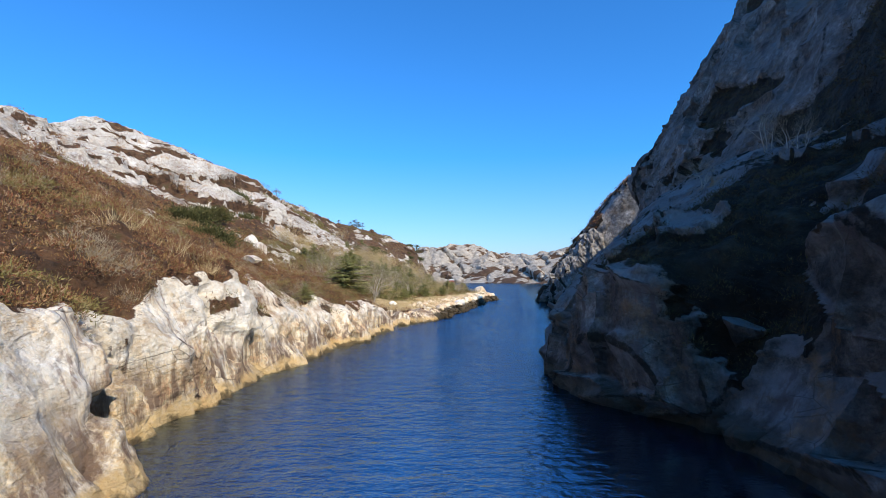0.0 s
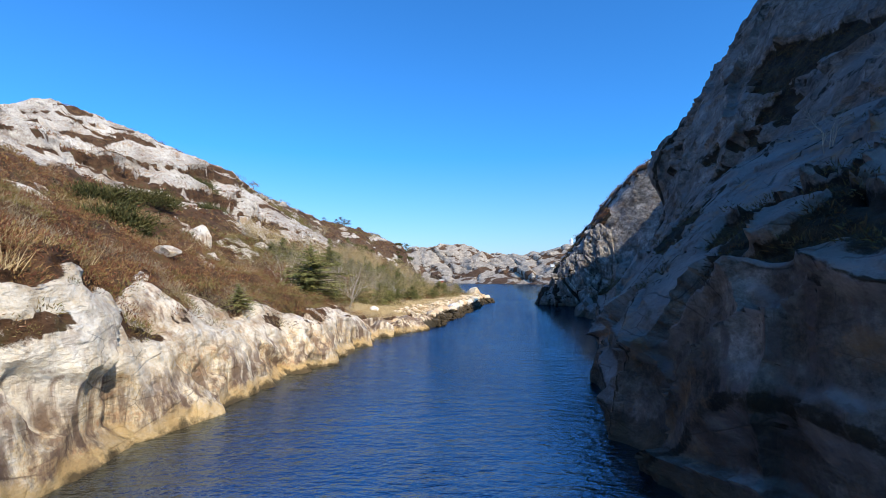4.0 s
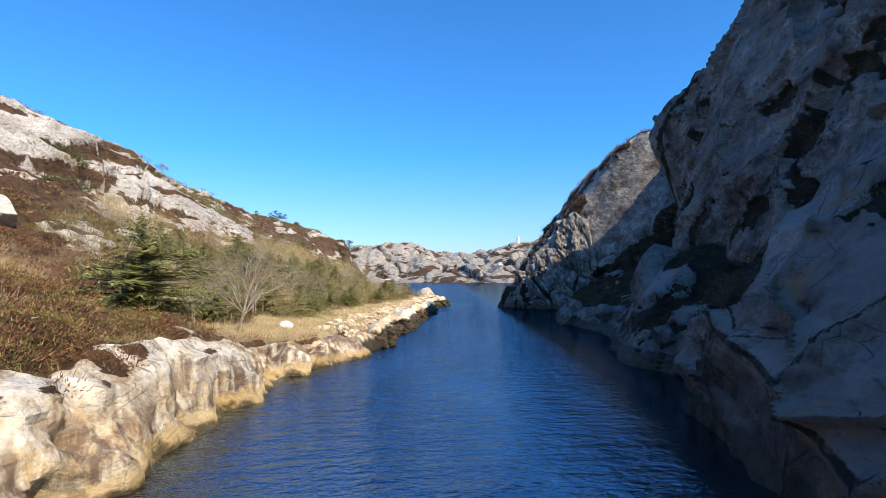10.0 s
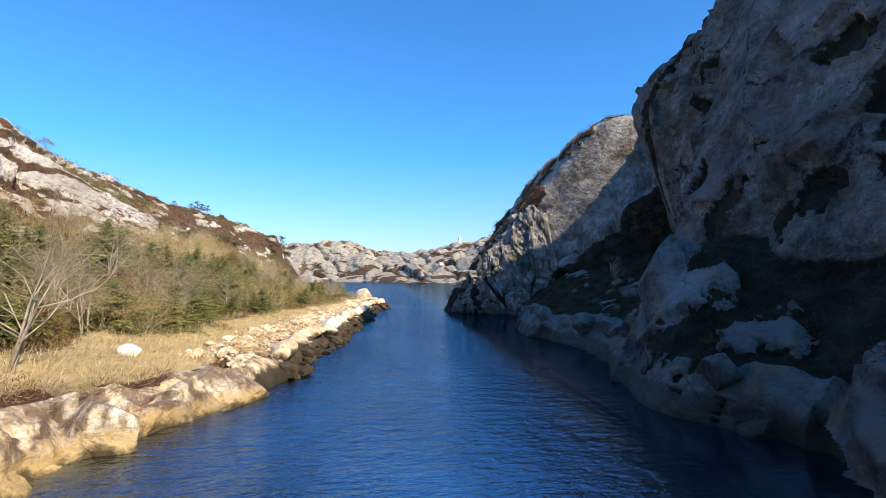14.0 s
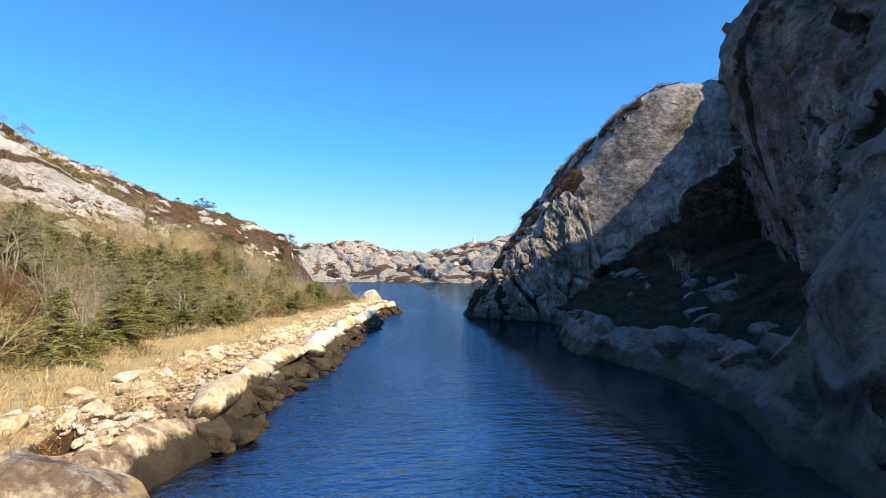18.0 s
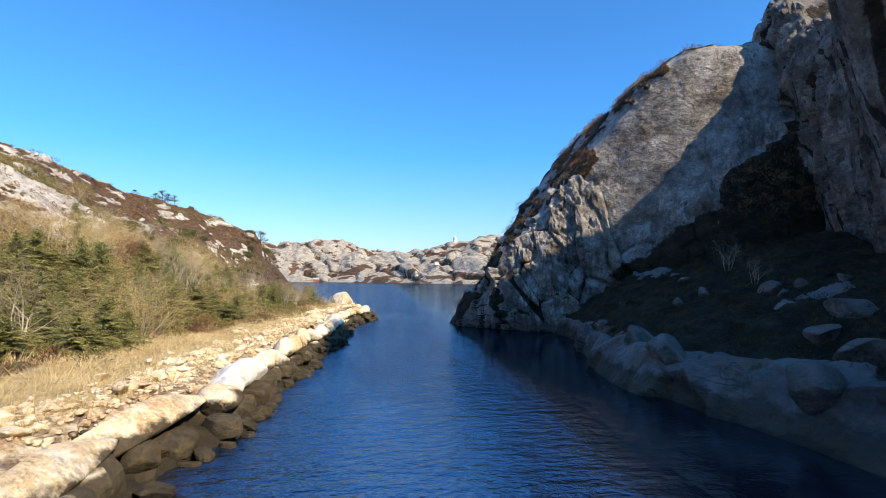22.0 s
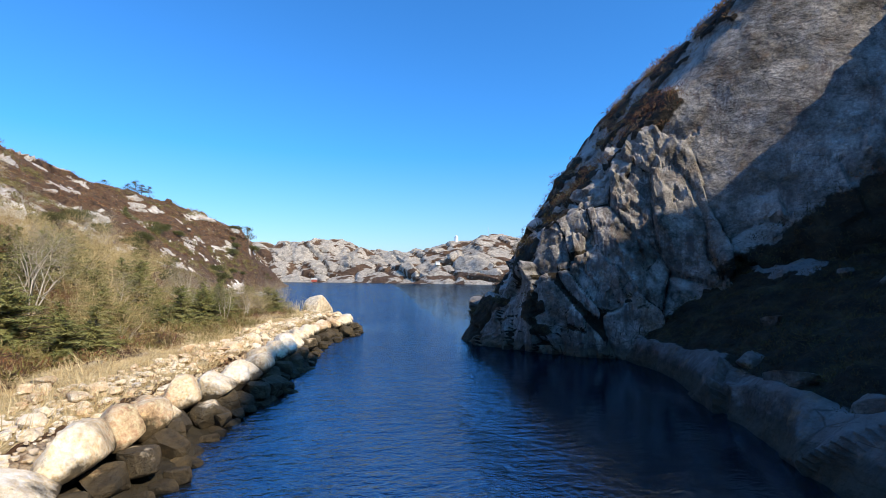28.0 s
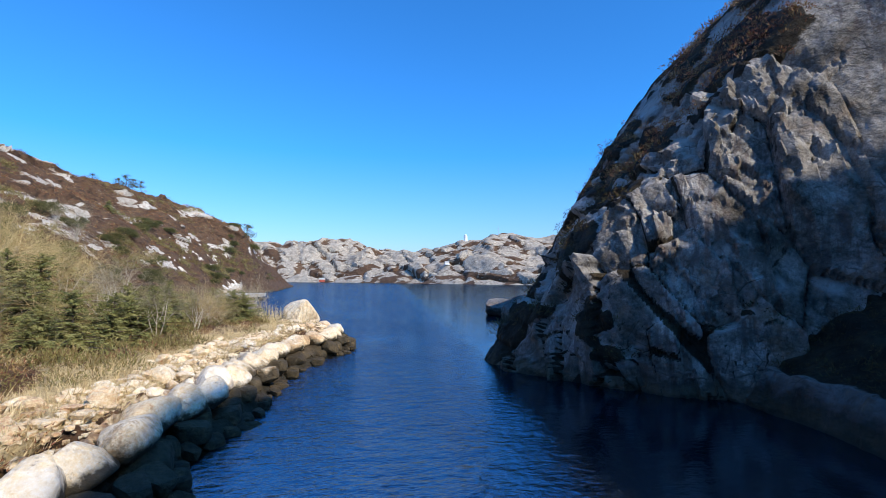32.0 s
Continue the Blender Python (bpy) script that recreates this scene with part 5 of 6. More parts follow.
mw2 = smooth(98, 108, YY) * (1 - smooth(195, 215, YY)) * smooth(3.2, 3.8, PAR_L) * (1 - smooth(6.2, 6.8, PAR_L)) * smooth(0.0, 0.35, fbm(PL / 7.0, 3, 55))
mp2 = scatter(PL, mw2, 1500, rng)
V, F = mounds(mp2, 0.4 + 0.6 * rng.random(len(mp2)), 46, rng, 0.8, 0.3, 0.06)
tagged(new("low_scrub", mesh_from("low_scrub_far", V, F, MOSS)), "olive scrub on the far heather slope", "scrub", kind="stuff")


# ---- stones ----
def stone_mesh(name, seed, mat, sub=2, cuts=9, round_off=0.25, low=0.22):
    """An angular boulder about one metre across: a ball with flat cuts."""
    r = np.random.default_rng(seed)
    bm = bmesh.new()
    bmesh.ops.create_icosphere(bm, subdivisions=sub, radius=0.5)
    co = np.array([v.co[:] for v in bm.verts])
    for _ in range(cuts):
        n = r.normal(size=3)
        n /= np.linalg.norm(n)
        h = low + 0.13 * r.random()
        over = np.maximum(co @ n - h, 0)
        co -= n * over[:, None] * (1 - round_off * 0.3)
    co += 0.03 * np.stack([vnoise(co * 3 + seed, k) for k in range(3)], -1)
    for v, c in zip(bm.verts, co):
        v.co = c
    for f in bm.faces:
        f.smooth = round_off > 0.5
    me = bpy.data.meshes.new(name)
    bm.to_mesh(me)
    bm.free()
    # blue channel holds normal z, for the skylight painted on boulder tops
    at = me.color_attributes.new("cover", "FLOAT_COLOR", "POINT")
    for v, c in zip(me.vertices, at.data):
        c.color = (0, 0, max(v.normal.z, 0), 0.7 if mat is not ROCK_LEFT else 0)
    me.materials.append(mat)
    return me


def stone_at(parent, me, x, y, z, sx, sy, sz, yaw, tip=0.0, name="stone"):
    ob = new(name, me)
    ob.parent = parent
    ob.matrix_basis = Matrix.LocRotScale((x, y, z), Euler((tip, tip * 0.6, yaw)), (sx, sy, sz))
    return ob


def shore_x(y):
    i = int(np.clip(np.searchsorted(ALONG_L, y), 0, len(ALONG_L) - 1))
    k = int(np.argmin(np.abs(PL[i, 4:40, 2]))) + 4
    return float(PL[i, k, 0]) - 0.4 * min(max((y - 45) / 3, 0), 1)


STONES = [stone_mesh("wall_stone", s, ROCK_STONE, 3, 13, 0.3) for s in range(5)]
ROUNDED = [stone_mesh("rounded_stone", 80 + s, ROCK_STONE, 3, 15, 0.8, 0.23) for s in range(5)]
WHITE_STONES = [stone_mesh("white_stone", 90 + s, ROCK_WHITE, 3, 12, 0.6, 0.24) for s in range(2)]
RUBBLE = [stone_mesh("rubble_stone", 20 + s, ROCK_STONE, 2, 9, 0.2) for s in range(5)]
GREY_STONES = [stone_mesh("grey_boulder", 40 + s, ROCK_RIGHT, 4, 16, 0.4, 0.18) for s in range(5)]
CREAM_STONES = [stone_mesh("cream_boulder", 60 + s, ROCK_LEFT, 4, 12, 0.4, 0.22) for s in range(3)]
rs = random.Random(5)
stone_wall = thing("stone_wall", "old sea wall of pale boulders on dark weedy stones", "stone wall", at=(0, 0, 0))
y = 46.2
while y < 90.5:
    big = 3.1 if y < 52 else rs.uniform(0.7, 1.5)
    x = shore_x(y + big / 2)
    yaw = math.atan2(-(shore_x(y + big) - shore_x(y)), big)
    stone_at(stone_wall, rs.choice(WHITE_STONES if 56 < y < 59.2 else ROUNDED), x - 0.45 + rs.uniform(-0.08, 0.08), y + big / 2, 0.78 + rs.uniform(-0.07, 0.08), rs.uniform(1.15, 1.45), big * 1.36, rs.uniform(0.85, 1.1), yaw + rs.uniform(-0.07, 0.07), rs.uniform(-0.08, 0.08))
    y += big * 0.93
y = 46.0
while y < 91:
    big = rs.uniform(0.6, 1.3)
    x = shore_x(y)
    stone_at(stone_wall, rs.choice(STONES), x + rs.uniform(-0.2, 0.1), y, 0.3 + rs.uniform(-0.1, 0.15), rs.uniform(0.9, 1.2), big * 1.3, rs.uniform(0.75, 1.0), rs.uniform(-0.5, 0.5), rs.uniform(-0.2, 0.2))
    y += big * 0.75
y = 46.0
while y < 91:
    big = rs.uniform(0.4, 0.9)
    stone_at(stone_wall, rs.choice(STONES), shore_x(y) + 0.4 + rs.uniform(-0.15, 0.2), y, 0.02 + rs.uniform(-0.1, 0.1), rs.uniform(0.5, 0.8), big, rs.uniform(0.35, 0.6), rs.uniform(-0.8, 0.8), rs.uniform(-0.2, 0.2))
    y += big * 0.8
rubble = thing("rubble_bank", "loose angular pale stones behind the sea wall", "rubble")
for _ in range(300):
    y = rs.uniform(44, 90)
    x = shore_x(y) - rs.uniform(0.9, 2.0) - rs.random() ** 3 * 1.2
    s = rs.uniform(0.16, 0.5)
    stone_at(rubble, rs.choice(RUBBLE), x, y, left_z(x, y) + s * 0.18, s * rs.uniform(0.9, 1.6), s * rs.uniform(0.8, 1.3), s * rs.uniform(0.5, 0.9), rs.uniform(0, 6.3), rs.uniform(-0.4, 0.4))
# small gravel, one sheet of pieces
ico = stone_mesh("pebble", 77, ROCK_STONE, 1, 6, 0.1)
pv = np.array([v.co[:] for v in ico.vertices])
pf = np.array([p.vertices[:] for p in ico.polygons])
npb = 4600
gy = 44 + 47 * rng.random(npb)
gx = np.array([shore_x(v) for v in gy]) - 0.7 - 1.9 * rng.random(npb)
gz = np.array([left_z(a, b) for a, b in zip(gx, gy)])
gs = 0.06 + 0.2 * rng.random(npb) ** 2
rot = rng.random(npb) * 6.28
cr, sr = np.cos(rot), np.sin(rot)
R = np.zeros((npb, 3, 3))
R[:, 0, 0], R[:, 0, 1], R[:, 1, 0], R[:, 1, 1], R[:, 2, 2] = cr, -sr, sr, cr, 0.7
GV = np.einsum("nij,vj->nvi", R, pv) * gs[:, None, None] + np.stack([gx, gy, gz + gs * 0.2], -1)[:, None]
GF = (pf[None] + (np.arange(npb) * len(pv))[:, None, None]).reshape(-1, 3)
tagged(new("gravel", mesh_from("gravel", GV.reshape(-1, 3), GF, ROCK_STONE)), "pale broken gravel along the shore", "gravel", kind="stuff")


def boulder(label, x, y, z, sx, sy, sz, yaw, meshes=STONES, group="", seed=0):
    ob = new("boulder", meshes[seed % len(meshes)])
    ob.matrix_basis = Matrix.LocRotScale((x, y, z), Euler((0.1 * math.sin(seed), 0.1 * math.cos(seed), yaw)), (sx, sy, sz))
    return tagged(ob, label, "boulder", group)


# boulders on the heath and along the west shore
for k, (x, y, s, up) in enumerate([(-10.6, 31.0, 0.9, 0.1), (-11.3, 31.8, 0.7, 0.1), (-9.9, 31.9, 0.75, 0.1), (-11.9, 34.5, 0.8, 0.1), (-8.9, 22.6, 0.7, 0.15), (-10.2, 26.5, 0.9, 0.2), (-13.5, 36, 1.6, 0.3), (-17, 44, 1.8, 0.3), (-15.5, 52, 1.5, 0.2), (-19, 58, 2.0, 0.3), (-14, 66, 1.3, 0.2), (-6.2, 62, 0.5, 0.2), (-4.8, 60.2, 0.4, 0.15)]):
    boulder("pale granite boulder lying in brown heather", x, y, left_z(x, y) + 0.6 * up * s, s * 1.3, s, s * 0.9, k * 1.3, CREAM_STONES, "boulders on the heath", k)
boulder("white angular stone lying on dry grass", -4.35, 43.9, left_z(-4.35, 43.9) + 0.12, 0.72, 0.6, 0.56, 0.5, WHITE_STONES, seed=1)
boulder("rounded pale shore rock with ochre foot", -1.7, 43.0, 0.2, 3.0, 3.4, 1.7, 0.4, CREAM_STONES, seed=1)
boulder("low ochre shore rock at the water", -3.7, 39.4, 0.2, 2.2, 2.8, 2.0, 0.7, CREAM_STONES, seed=0)
boulder("tall pointed pale rock at the end of the spit", 6.7, 91.3, 1.45, 2.9, 2.6, 3.2, 0.2, seed=4)
boulder("dark shore rock at the end of the spit", 8.6, 90.6, 0.3, 1.6, 1.8, 1.2, 0.9, seed=0)
boulder("low weedy rock at the tip of the spit", 9.3, 89.2, 0.1, 1.7, 1.6, 0.7, 0.2, seed=2)
# boulders at the foot of the shaded side
for k, (x, y, s) in enumerate([(14.6, 47.5, 1.6), (15.4, 49.2, 1.9), (16.6, 48.6, 1.5), (15.2, 51.4, 1.7), (16.8, 51.6, 1.9), (15.0, 53.6, 1.5), (17.6, 53.2, 1.3), (19.6, 53.8, 1.6), (14.9, 56.0, 1.6), (15.6, 58.6, 1.6), (16.6, 60.9, 1.4), (17.3, 63.2, 1.3), (18.4, 65.4, 1.1), (21.5, 58.5, 1.1), (20.2, 62, 1.0), (14.4, 45.9, 1.2), (7.0, 11.8, 1.1), (6.2, 10.4, 0.9), (11.2, 38.2, 1.5), (10.9, 36.6, 1.2)]):
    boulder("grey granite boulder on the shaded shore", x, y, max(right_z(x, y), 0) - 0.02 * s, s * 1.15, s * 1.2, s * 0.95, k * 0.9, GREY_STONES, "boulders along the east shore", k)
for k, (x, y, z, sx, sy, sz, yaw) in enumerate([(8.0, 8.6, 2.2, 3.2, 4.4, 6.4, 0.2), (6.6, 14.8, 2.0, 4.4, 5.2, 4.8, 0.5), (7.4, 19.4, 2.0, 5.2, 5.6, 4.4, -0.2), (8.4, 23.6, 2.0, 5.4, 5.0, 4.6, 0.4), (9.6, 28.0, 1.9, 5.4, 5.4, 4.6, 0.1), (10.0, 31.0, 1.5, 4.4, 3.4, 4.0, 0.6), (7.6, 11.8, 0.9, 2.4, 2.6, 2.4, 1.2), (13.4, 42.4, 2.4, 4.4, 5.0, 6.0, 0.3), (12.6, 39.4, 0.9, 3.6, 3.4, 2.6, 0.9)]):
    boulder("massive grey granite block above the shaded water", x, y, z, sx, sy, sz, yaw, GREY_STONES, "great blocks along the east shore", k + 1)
boulder("low wet rock off the headland", 25.5, 109, 0.4, 6, 5, 3.2, 0.4, GREY_STONES, seed=1)
boulder("low wet rock off the headland", 24.2, 101, 0.5, 6, 6, 3.4, 0.2, GREY_STONES, seed=3)


# ---- trees ----
def spruce_parts(seed, h):
    r = np.random.default_rng(seed)
    segs = [((0, 0, -0.2), (0.02 * h, 0, h * 0.5), 0.03 * h, 0.02 * h), ((0.02 * h, 0, h * 0.5), (0, 0.01 * h, h), 0.02 * h, 0.004 * h)]
    roots, tips = [], []
    levels = int(16 + h * 4)
    for lv in range(levels):
        t = (lv + 0.5) / levels
        z = h * (0.06 + 0.92 * t)
        reach = h * 0.8 * (1 - t) ** 0.6 * (0.8 + 0.35 * math.sin(5 * t + seed)) + 0.10
        for b in range(int(5 + 3 * (1 - t))):
            az = r.random() * 6.283
            ln = reach * (0.35 + 0.85 * r.random())
            d = np.array([math.cos(az), math.sin(az), 0.05 + 0.45 * t])
            lift = r.normal() * 0.035 * h
            side = np.array([-d[1], d[0], 0])
            steps = max(6, int(ln / 0.045))
            for s in range(steps):
                f = (s + 0.6) / steps
                p = np.array([0, 0, z + lift]) + d * ln * f + np.array([0, 0, -0.18 * ln * f * f])
                w = 0.5 * ln * (1 - f) * 0.4 + 0.07
                for sg in (-1, 1):
                    q = p + side * sg * w * (0.7 + 0.5 * r.random()) + d * w * 0.55 + np.array([0, 0, 0.06 * r.normal() - 0.03])
                    roots.append(p)
                    tips.append(q)
            segs.append(((0, 0, z), tuple(np.array([0, 0, z]) + d * ln * 0.8 + np.array([0, 0, -0.1 * ln])), 0.012 * h * (1 - t) + 0.004, 0.003))
    return segs, blades(np.array(roots), np.array(tips), 0.03 + 0.016 * r.random(len(roots)), r)


def grow(r, p, d, ln, rad, depth, segs, spread, up):
    """Bare branching: bent segments that fork."""
    for _ in range(2):
        d = d + r.normal(size=3) * 0.13 + np.array([0, 0, up])
        d = d / np.linalg.norm(d)
        q = p + d * ln * 0.5
        segs.append((tuple(p), tuple(q), rad, rad * 0.82))
        p, rad = q, rad * 0.82
        if depth > 0:
            for _ in range(2 if depth > 1 else 3):
                e = d + r.normal(size=3) * spread
                e = e / np.linalg.norm(e)
                grow(r, p, e, ln * (0.58 + 0.25 * r.random()), rad * 0.62, depth - 1, segs, spread, up)


def bare_parts(seed, h, stems, depth=3, spread=0.55, up=0.08, fan=0.5):
    r = np.random.default_rng(seed)
    thick, thin = [], []
    for _ in range(stems):
        az = r.random() * 6.283
        d = np.array([math.cos(az) * fan * r.random(), math.sin(az) * fan * r.random(), 1.0])
        d /= np.linalg.norm(d)
        segs = []
        grow(r, np.array([math.cos(az) * 0.1 * stems ** 0.5, math.sin(az) * 0.1 * stems ** 0.5, -0.1]), d, h * (0.36 + 0.12 * r.random()), h * 0.011 if stems < 6 else h * 0.008, depth, segs, spread, up)
        thick.append([s for s in segs if s[2] > h * 0.0040])
        thin += [s for k, s in enumerate(s for s in segs if s[2] <= h * 0.0040) if k % 3]
    return thick, thin


def plant(name, label, category, group, trunk_segs, crown_vf, bark, leaf, crown_label=""):
    ob = thing(name, label, category, group)
    if trunk_segs and isinstance(trunk_segs[0], list):
        for stem in trunk_segs:
            V, F = tubes(stem, 5)
            part("stem", mesh_from(name + "_stem", V, F, bark, True), ob)
    else:
        V, F = tubes(trunk_segs, 6)
        part("trunk", mesh_from(name + "_trunk", V, F, bark, True), ob)
    part("crown", mesh_from(name + "_crown", *crown_vf, leaf), ob, crown_label)
    return ob


def put(ob, x, y, s=1.0, yaw=0.0, z=None):
    z = left_z(x, y) if z is None else z
    c = copy_thing(ob, pose(x, y, z, 0, 0, math.degrees(yaw)))
    c.scale = (s, s, s)
    return c


spruces = []
for k in range(4):
    segs, vf = spruce_parts(100 + k, 2.5)
    spruces.append(plant("spruce_tree", "young dark green spruce among bare bushes", "spruce tree", "spruces on the west bank", segs, vf, BARK, SPRUCE))
pale, grey, red = [], [], []
for k in range(3):
    a, b = bare_parts(200 + k, 2.6, 8, 4, 0.62, 0.05, 1.15)
    V, F = tubes(b, 3)
    pale.append(plant("willow_bush", "leafless bush with pale yellowish twigs", "bush", "bare bushes on the west bank", a, (V, F), TWIG_GREY, TWIG_PALE))
    a, b = bare_parts(220 + k, 3.6, 3, 4, 0.55, 0.06, 0.45)
    V, F = tubes(b, 3)
    grey.append(plant("birch_tree", "leafless birch with pale grey trunk and fine twigs", "birch tree", "bare birches on the west bank", a, (V, F), BIRCH, TWIG_GREY))
    a, b = bare_parts(240 + k, 2.3, 8, 4, 0.55, 0.08, 1.0)
    V, F = tubes(b, 3)
    red.append(plant("alder_bush", "leafless bush with red-brown twigs", "bush", "red-brown bushes on the west bank", a, (V, F), TWIG_RED, TWIG_RED))


def juniper_parts(seed, rx, ry, rz, count):
    r = np.random.default_rng(seed)
    d = r.normal(size=(60, 3))
    d /= np.linalg.norm(d, axis=1, keepdims=True)
    d[:, 2] = np.abs(d[:, 2])
    hubs = d * np.array([rx, ry, rz]) * (0.55 + 0.45 * r.random((60, 1)))
    k = r.integers(0, 60, count)
    roots = hubs[k] + r.normal(size=(count, 3)) * 0.16 * np.array([rx, ry, rz])
    way = roots / np.array([rx, ry, rz]) + r.normal(size=(count, 3)) * 0.5 + np.array([0, 0, 0.35])
    way /= np.linalg.norm(way, axis=1, keepdims=True)
    tips = roots + way * (0.10 + 0.10 * r.random((count, 1)))
    segs = [((0, 0, -0.2), tuple(h * 0.9), 0.05, 0.012) for h in hubs[:26]]
    return segs, blades(roots, tips, 0.05, r)


segs, vf = juniper_parts(301, 1.7, 1.3, 0.9, 4600)
juniper = plant("juniper_bush", "low spreading dark green juniper in the heather", "juniper bush", "junipers on the hillside", segs, vf, BARK, PINE)


def pine_parts(seed, h):
    r = np.random.default_rng(seed)
    segs = [((0, 0, -0.3), (0.1 * h, 0, 0.45 * h), 0.035 * h, 0.025 * h), ((0.1 * h, 0, 0.45 * h), (0.04 * h, 0.03 * h, h), 0.025 * h, 0.008 * h)]
    roots, tips = [], []
    for _ in range(16):
        t = 0.35 + 0.62 * r.random()
        az = r.random() * 6.283
        p = np.array([0.08 * h, 0, t * h])
        q = p + np.array([math.cos(az), math.sin(az), 0.12]) * h * (0.22 + 0.26 * r.random()) * (1.25 - t)
        segs.append((tuple(p), tuple(q), 0.012 * h, 0.005 * h))
        c = q + r.normal(size=(90, 3)) * np.array([0.09, 0.09, 0.035]) * h
        w = r.normal(size=(90, 3)) + np.array([0, 0, 0.6])
        w /= np.linalg.norm(w, axis=1, keepdims=True)
        roots.append(c)
        tips.append(c + w * 0.055 * h)
    roots, tips = np.concatenate(roots), np.concatenate(tips)
    return segs, blades(roots, tips, 0.016 * h, r)


segs, vf = pine_parts(311, 5.0)
pine = plant("pine_tree", "wind-bent pine on the skyline", "pine tree", "pines on the ridge", segs, vf, BARK, PINE)

rp = random.Random(9)
# named plants
put(grey[0], -5.8, 40.4, 1.0, 0.3)
put(grey[1], -7.6, 41.6, 0.9, 2.0)
put(spruces[0], -6.7, 34.4, 1.12, 0.2)
put(grey[2], -8.4, 36.6, 1.1, 1.0)
put(spruces[1], -7.0, 25.4, 0.38, 0.9)
put(juniper, -13.8, 29.0, 1.15, 0.4)
put(juniper, -17.0, 33.0, 1.2, 1.4)
put(juniper, -15.6, 38.5, 0.9, 2.2)
put(juniper, -20.5, 44.0, 1.3, 0.9)
put(juniper, -28, 66, 1.7, 2.0)
put(juniper, -24, 60, 1.4, 0.0)
put(red[0], -7.4, 79.0, 1.25, 0.0)
put(red[1], -9.2, 80.5, 1.2, 1.2)
put(red[2], -9.5, 36.0, 0.8, 0.5)
put(red[0], -8.4, 34.4, 0.7, 1.5)
for x, y, s in ((-10, 195, 1.0), (-31, 174, 0.62), (-32.4, 174.6, 0.5), (-29.6, 174.4, 0.55), (-28.2, 175, 0.45), (-6, 206, 0.5), (-36, 172, 0.45)):
    put(pine, x, y, s, x)
# broad pale willows on the slope behind the spit
for k, (x, y, s) in enumerate(((-2.5, 78, 1.1), (-5.0, 82, 1.35), (-3.0, 86, 1.2), (-6.5, 87, 1.45), (-8.5, 90, 1.5), (-5.5, 92, 1.3), (-10.5, 85, 1.4), (-11.0, 93, 1.5), (-8.0, 96, 1.3), (-8.5, 72, 1.3), (-11, 67, 1.3))):
    put(pale[k % 3], x, y, s, k * 1.1)
# the thicket
spots = []
tries = 0
while len(spots) < 290 and tries < 12000:
    tries += 1
    y = rp.uniform(43, 97)
    edge_x = shore_x(min(y, 89)) - 5.4 - 0.5 * math.sin(y * 0.6) - max(0, 48 - y) * 0.1
    x = edge_x - rp.random() ** 1.5 * 13
    if y < 52 and edge_x - x > 4 + (y - 43) * 0.5:
        continue
    if all((x - a) ** 2 + (y - b) ** 2 > 0.55 for a, b in spots):
        spots.append((x, y))
        u = edge_x - x
        roll = rp.random()
        if roll < 0.62 and u < 10:
            put(rp.choice(spruces), x, y, rp.uniform(0.34, 0.8) * (1.0 + 0.02 * u), rp.uniform(0, 6))
        elif roll < 0.76:
            put(rp.choice(pale), x, y, rp.uniform(0.6, 1.05), rp.uniform(0, 6))
        elif roll < 0.87:
            put(rp.choice(grey), x, y, rp.uniform(0.55, 0.9), rp.uniform(0, 6))
        else:
            put(rp.choice(red), x, y, rp.uniform(0.5, 0.8), rp.uniform(0, 6))
for _ in range(16):
    y = rp.uniform(98, 150)
    x = -15 - rp.random() * 10
    put(rp.choice([pale[0], grey[1], spruces[2], juniper]), x, y, rp.uniform(0.7, 1.1), rp.uniform(0, 6))
for _ in range(46):
    y = rp.uniform(104, 200)
    x = -9 - rp.random() * (14 if y < 165 else 5)
    put(juniper, x, y, rp.uniform(0.6, 1.3), rp.uniform(0, 6))
# bare shrubs in the shaded gully
for k in range(7):
    x, y, s = rp.uniform(19.5, 28), rp.uniform(56, 67), rp.uniform(0.3, 0.8)
    boulder("grey granite boulder lying in the dark heather", x, y, right_z(x, y) + 0.1 * s, s * 1.3, s * 1.1, s, k * 1.7, GREY_STONES, "boulders in the gully", k)
for k in range(14):
    put(rp.choice([pale[0], pale[2], spruces[1], spruces[3], red[1]]), rp.uniform(-17, -8), rp.uniform(82, 108), rp.uniform(0.8, 1.3), k * 0.9)
for x, y, s in ((12.5, 17.5, 0.6), (13.5, 20.5, 0.7), (11.5, 22, 0.5), (24.5, 63.5, 0.5), (22.5, 60, 0.4)):
    put(grey[2], x, y, s, x, right_z(x, y))
for o in spruces + pale + grey + red + [juniper, pine]:
    for c in list(o.children_recursive):
        bpy.data.objects.remove(c)
    bpy.data.objects.remove(o)


# ---- far things ----
def simple(name, stops, rough=0.6):
    return leaf_material(name, stops, 3.0, rough)


WHITE_PAINT = simple("white_paint", [(0.3, (0.70, 0.70, 0.69)), (0.8, (0.80, 0.80, 0.79))])
CONCRETE = simple("weathered_concrete", [(0.3, (0.34, 0.32, 0.29)), (0.8, (0.50, 0.48, 0.44))])
RED_PAINT = simple("red_paint", [(0.3, (0.30, 0.06, 0.04)), (0.8, (0.40, 0.09, 0.055))])


def lathe(profile, sides=16):
    ang = np.arange(sides) * 2 * np.pi / sides
    V = np.array([[r * math.cos(a), r * math.sin(a), z] for r, z in profile for a in ang])
    F = [[i * sides + k, i * sides + (k + 1) % sides, (i + 1) * sides + (k + 1) % sides, (i + 1) * sides + k] for i in range(len(profile) - 1) for k in range(sides)]
    return V, F


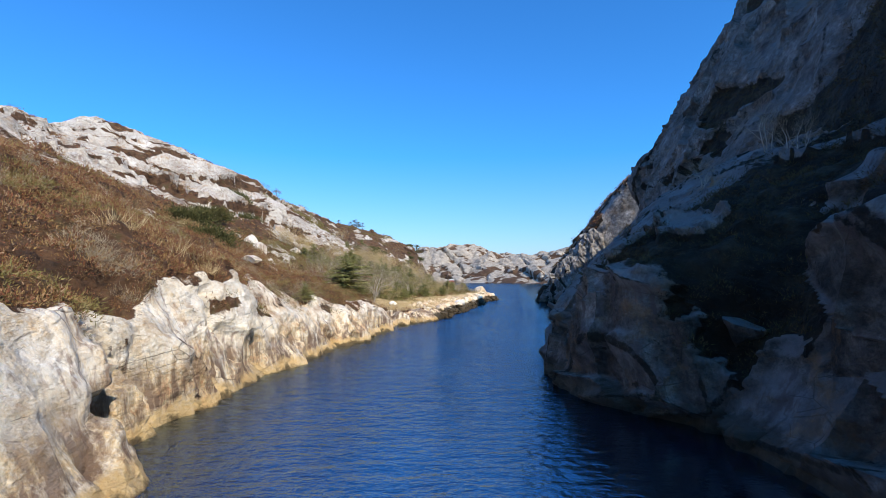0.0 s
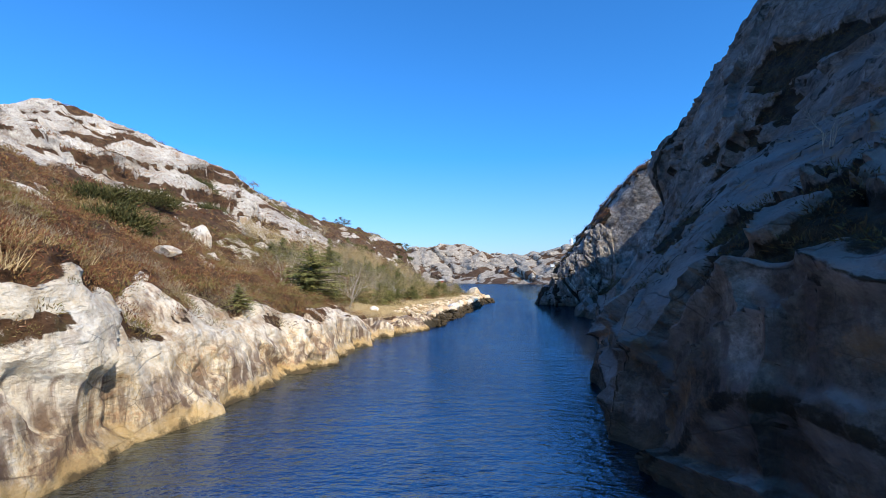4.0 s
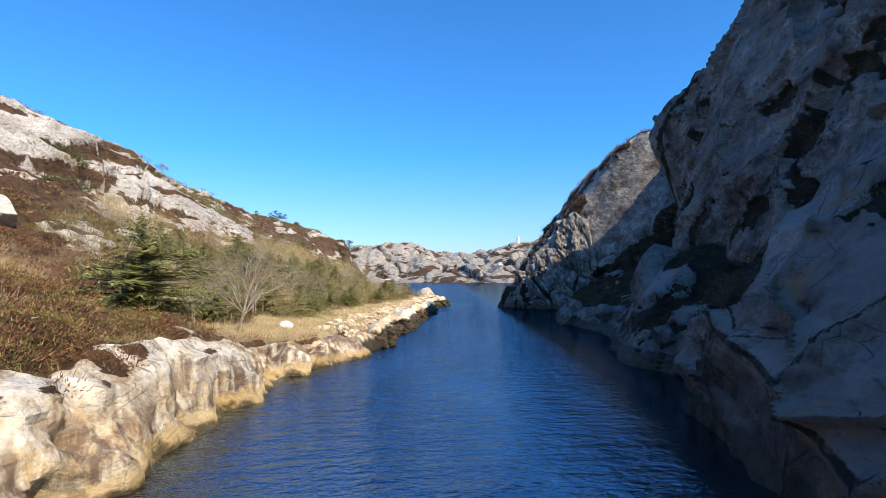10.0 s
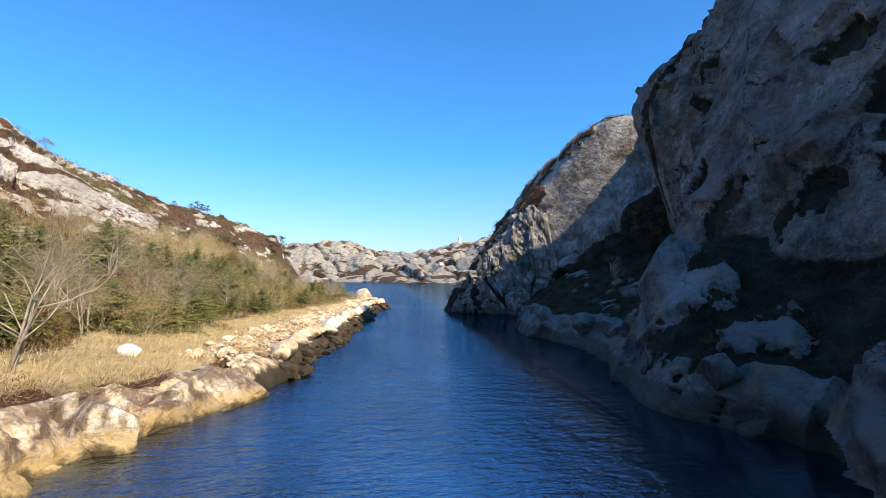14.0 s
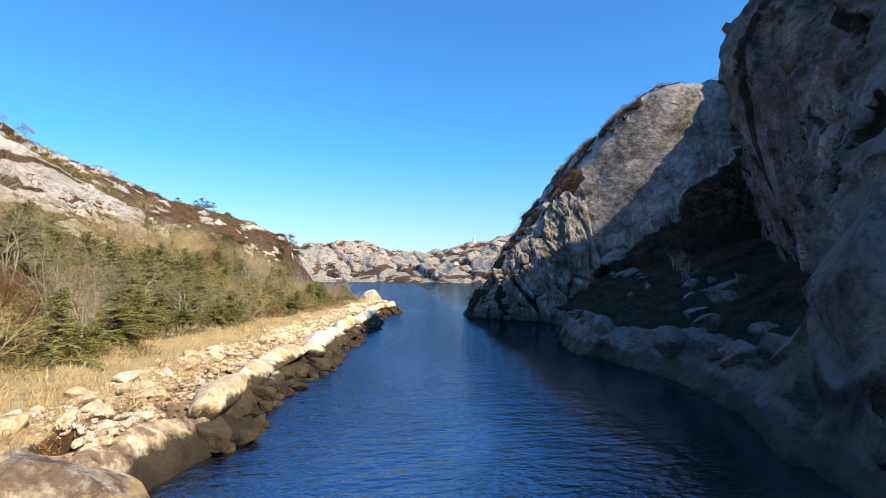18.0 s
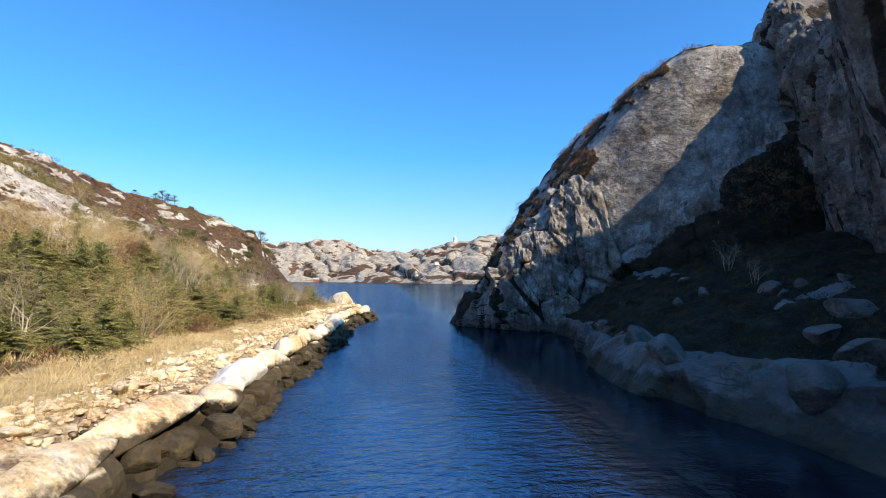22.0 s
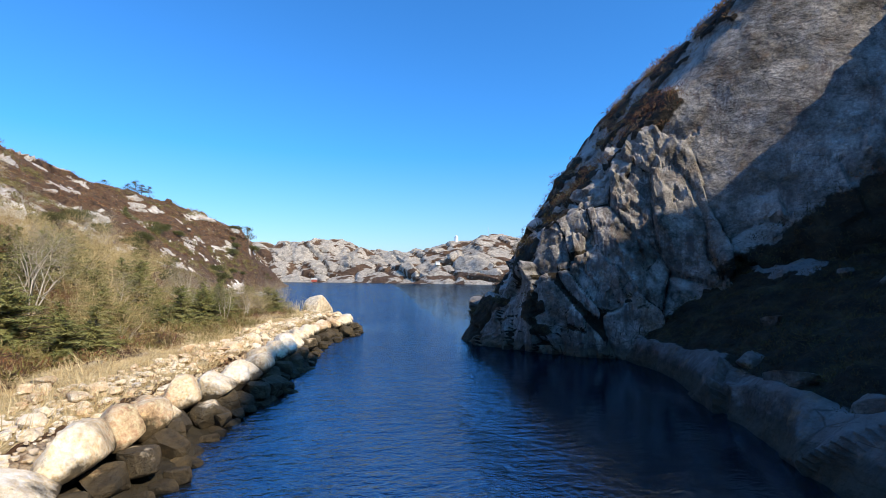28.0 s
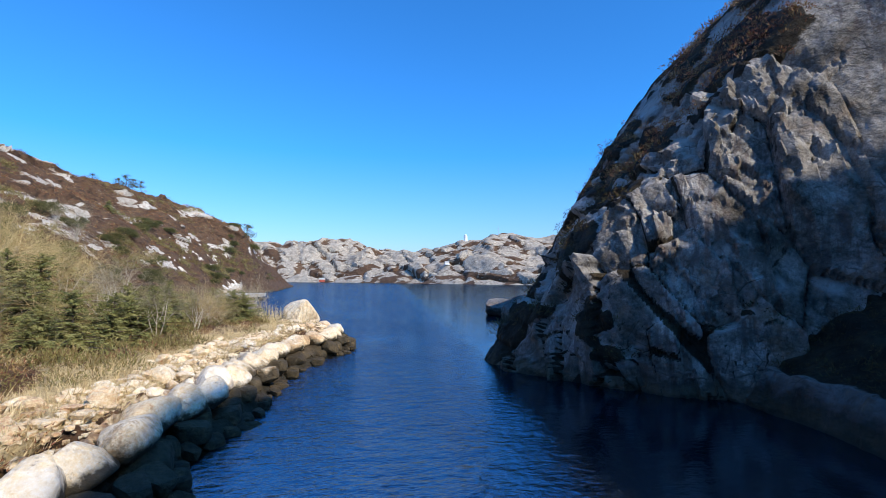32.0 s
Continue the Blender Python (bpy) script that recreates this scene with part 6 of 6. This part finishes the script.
def box(x0, y0, z0, x1, y1, z1):
    V = [(x, y, z) for z in (z0, z1) for y in (y0, y1) for x in (x0, x1)]
    return V, [(0, 2, 3, 1), (4, 5, 7, 6), (0, 1, 5, 4), (2, 6, 7, 3), (0, 4, 6, 2), (1, 3, 7, 5)]


def far_z(x, y):
    d = (PF[..., 0] - x) ** 2 + (PF[..., 1] - y) ** 2
    return float(PF.reshape(-1, 3)[np.argmin(d)][2])


def skyline(x, y):
    """The place on the far hills that stands highest over the water, seen along one line of sight."""
    ways = [(4 + (x - 4) * k, 40 + (y - 40) * k) for k in np.linspace(0.9, 1.6, 36)]
    return max(ways, key=lambda p: (far_z(*p) - 3.5) / math.hypot(p[0] - 4, p[1] - 40))


tx, ty = skyline(124.0, 457.0)
mx, my = skyline(148.0, 445.0)
tower = thing("light_tower", "small white light tower on the far hilltop", "tower", at=(tx, ty, far_z(tx, ty) - 0.5))
part("tower_body", mesh_from("tower_body", *lathe([(0.0, 0), (2.1, 0), (1.8, 5), (0.0, 5)]), WHITE_PAINT), tower)
part("lantern", mesh_from("lantern", *lathe([(0.0, 5), (2.3, 5), (2.3, 5.4), (1.4, 5.5), (1.4, 7.0), (1.6, 7.1), (0.0, 8.0)]), WHITE_PAINT), tower)
mast = thing("mast", "thin radio mast on the far hilltop", "mast", at=(mx, my, far_z(mx, my) - 0.5))
V, F = tubes([((0, 0, 0), (0, 0, 9), 0.22, 0.10), ((-1, 0, 7), (1, 0, 7), 0.08, 0.08)], 6)
part("pole", mesh_from("pole", V, F, CONCRETE), mast)
jetty = thing("jetty", "low grey concrete jetty in the bay", "jetty", at=(-4.9, 152, 0))
part("deck", mesh_from("deck", *box(-3, -4, 0.5, 3.4, 4, 0.95), CONCRETE), jetty)
for sx in (-2.4, 2.6):
    for sy in (-3.2, 3.2):
        part("pile", mesh_from("pile", *box(sx - 0.2, sy - 0.2, -2.6, sx + 0.2, sy + 0.2, 0.5), CONCRETE), jetty)
house = thing("boathouse", "small red boathouse on the far shore", "boathouse", at=(9, 528, 0.5))
part("wall", mesh_from("wall", *box(-2.5, -2, 0, 2.5, 2, 2.2), RED_PAINT), house)
part("roof", mesh_from("roof", [(-2.8, -2.3, 2.1), (2.8, -2.3, 2.1), (2.8, 2.3, 2.1), (-2.8, 2.3, 2.1), (-2.8, 0, 3.6), (2.8, 0, 3.6)], [(0, 1, 5), (0, 5, 4), (2, 3, 4), (2, 4, 5), (0, 4, 3), (1, 2, 5), (0, 3, 2), (0, 2, 1)], CONCRETE), house)
cabin = thing("cabin", "small white cabin on the far rocky hillside", "cabin", at=(104.8, 446, far_z(104.8, 446) - 0.4))
part("wall", mesh_from("cabin_wall", *box(-1.6, -1.3, 0, 1.6, 1.3, 1.7), WHITE_PAINT), cabin)
part("roof", mesh_from("cabin_roof", [(-1.8, -1.5, 1.6), (1.8, -1.5, 1.6), (1.8, 1.5, 1.6), (-1.8, 1.5, 1.6), (-1.8, 0, 2.8), (1.8, 0, 2.8)], [(0, 1, 5), (0, 5, 4), (2, 3, 4), (2, 4, 5), (0, 4, 3), (1, 2, 5), (0, 3, 2), (0, 2, 1)], CONCRETE), cabin)
reed_places = np.array([4.6, 94.6, 0.6]) + rng.normal(size=(60, 3)) * np.array([0.9, 0.7, 0.05])
V, F = clumps(reed_places, 1.1 + 0.5 * rng.random(60), 9, 0.3, 0.018, rng, 0.2)
tagged(new("reeds", mesh_from("reeds", V, F, STRAW)), "dry pale reeds behind the rock of the spit", "reeds", kind="stuff")
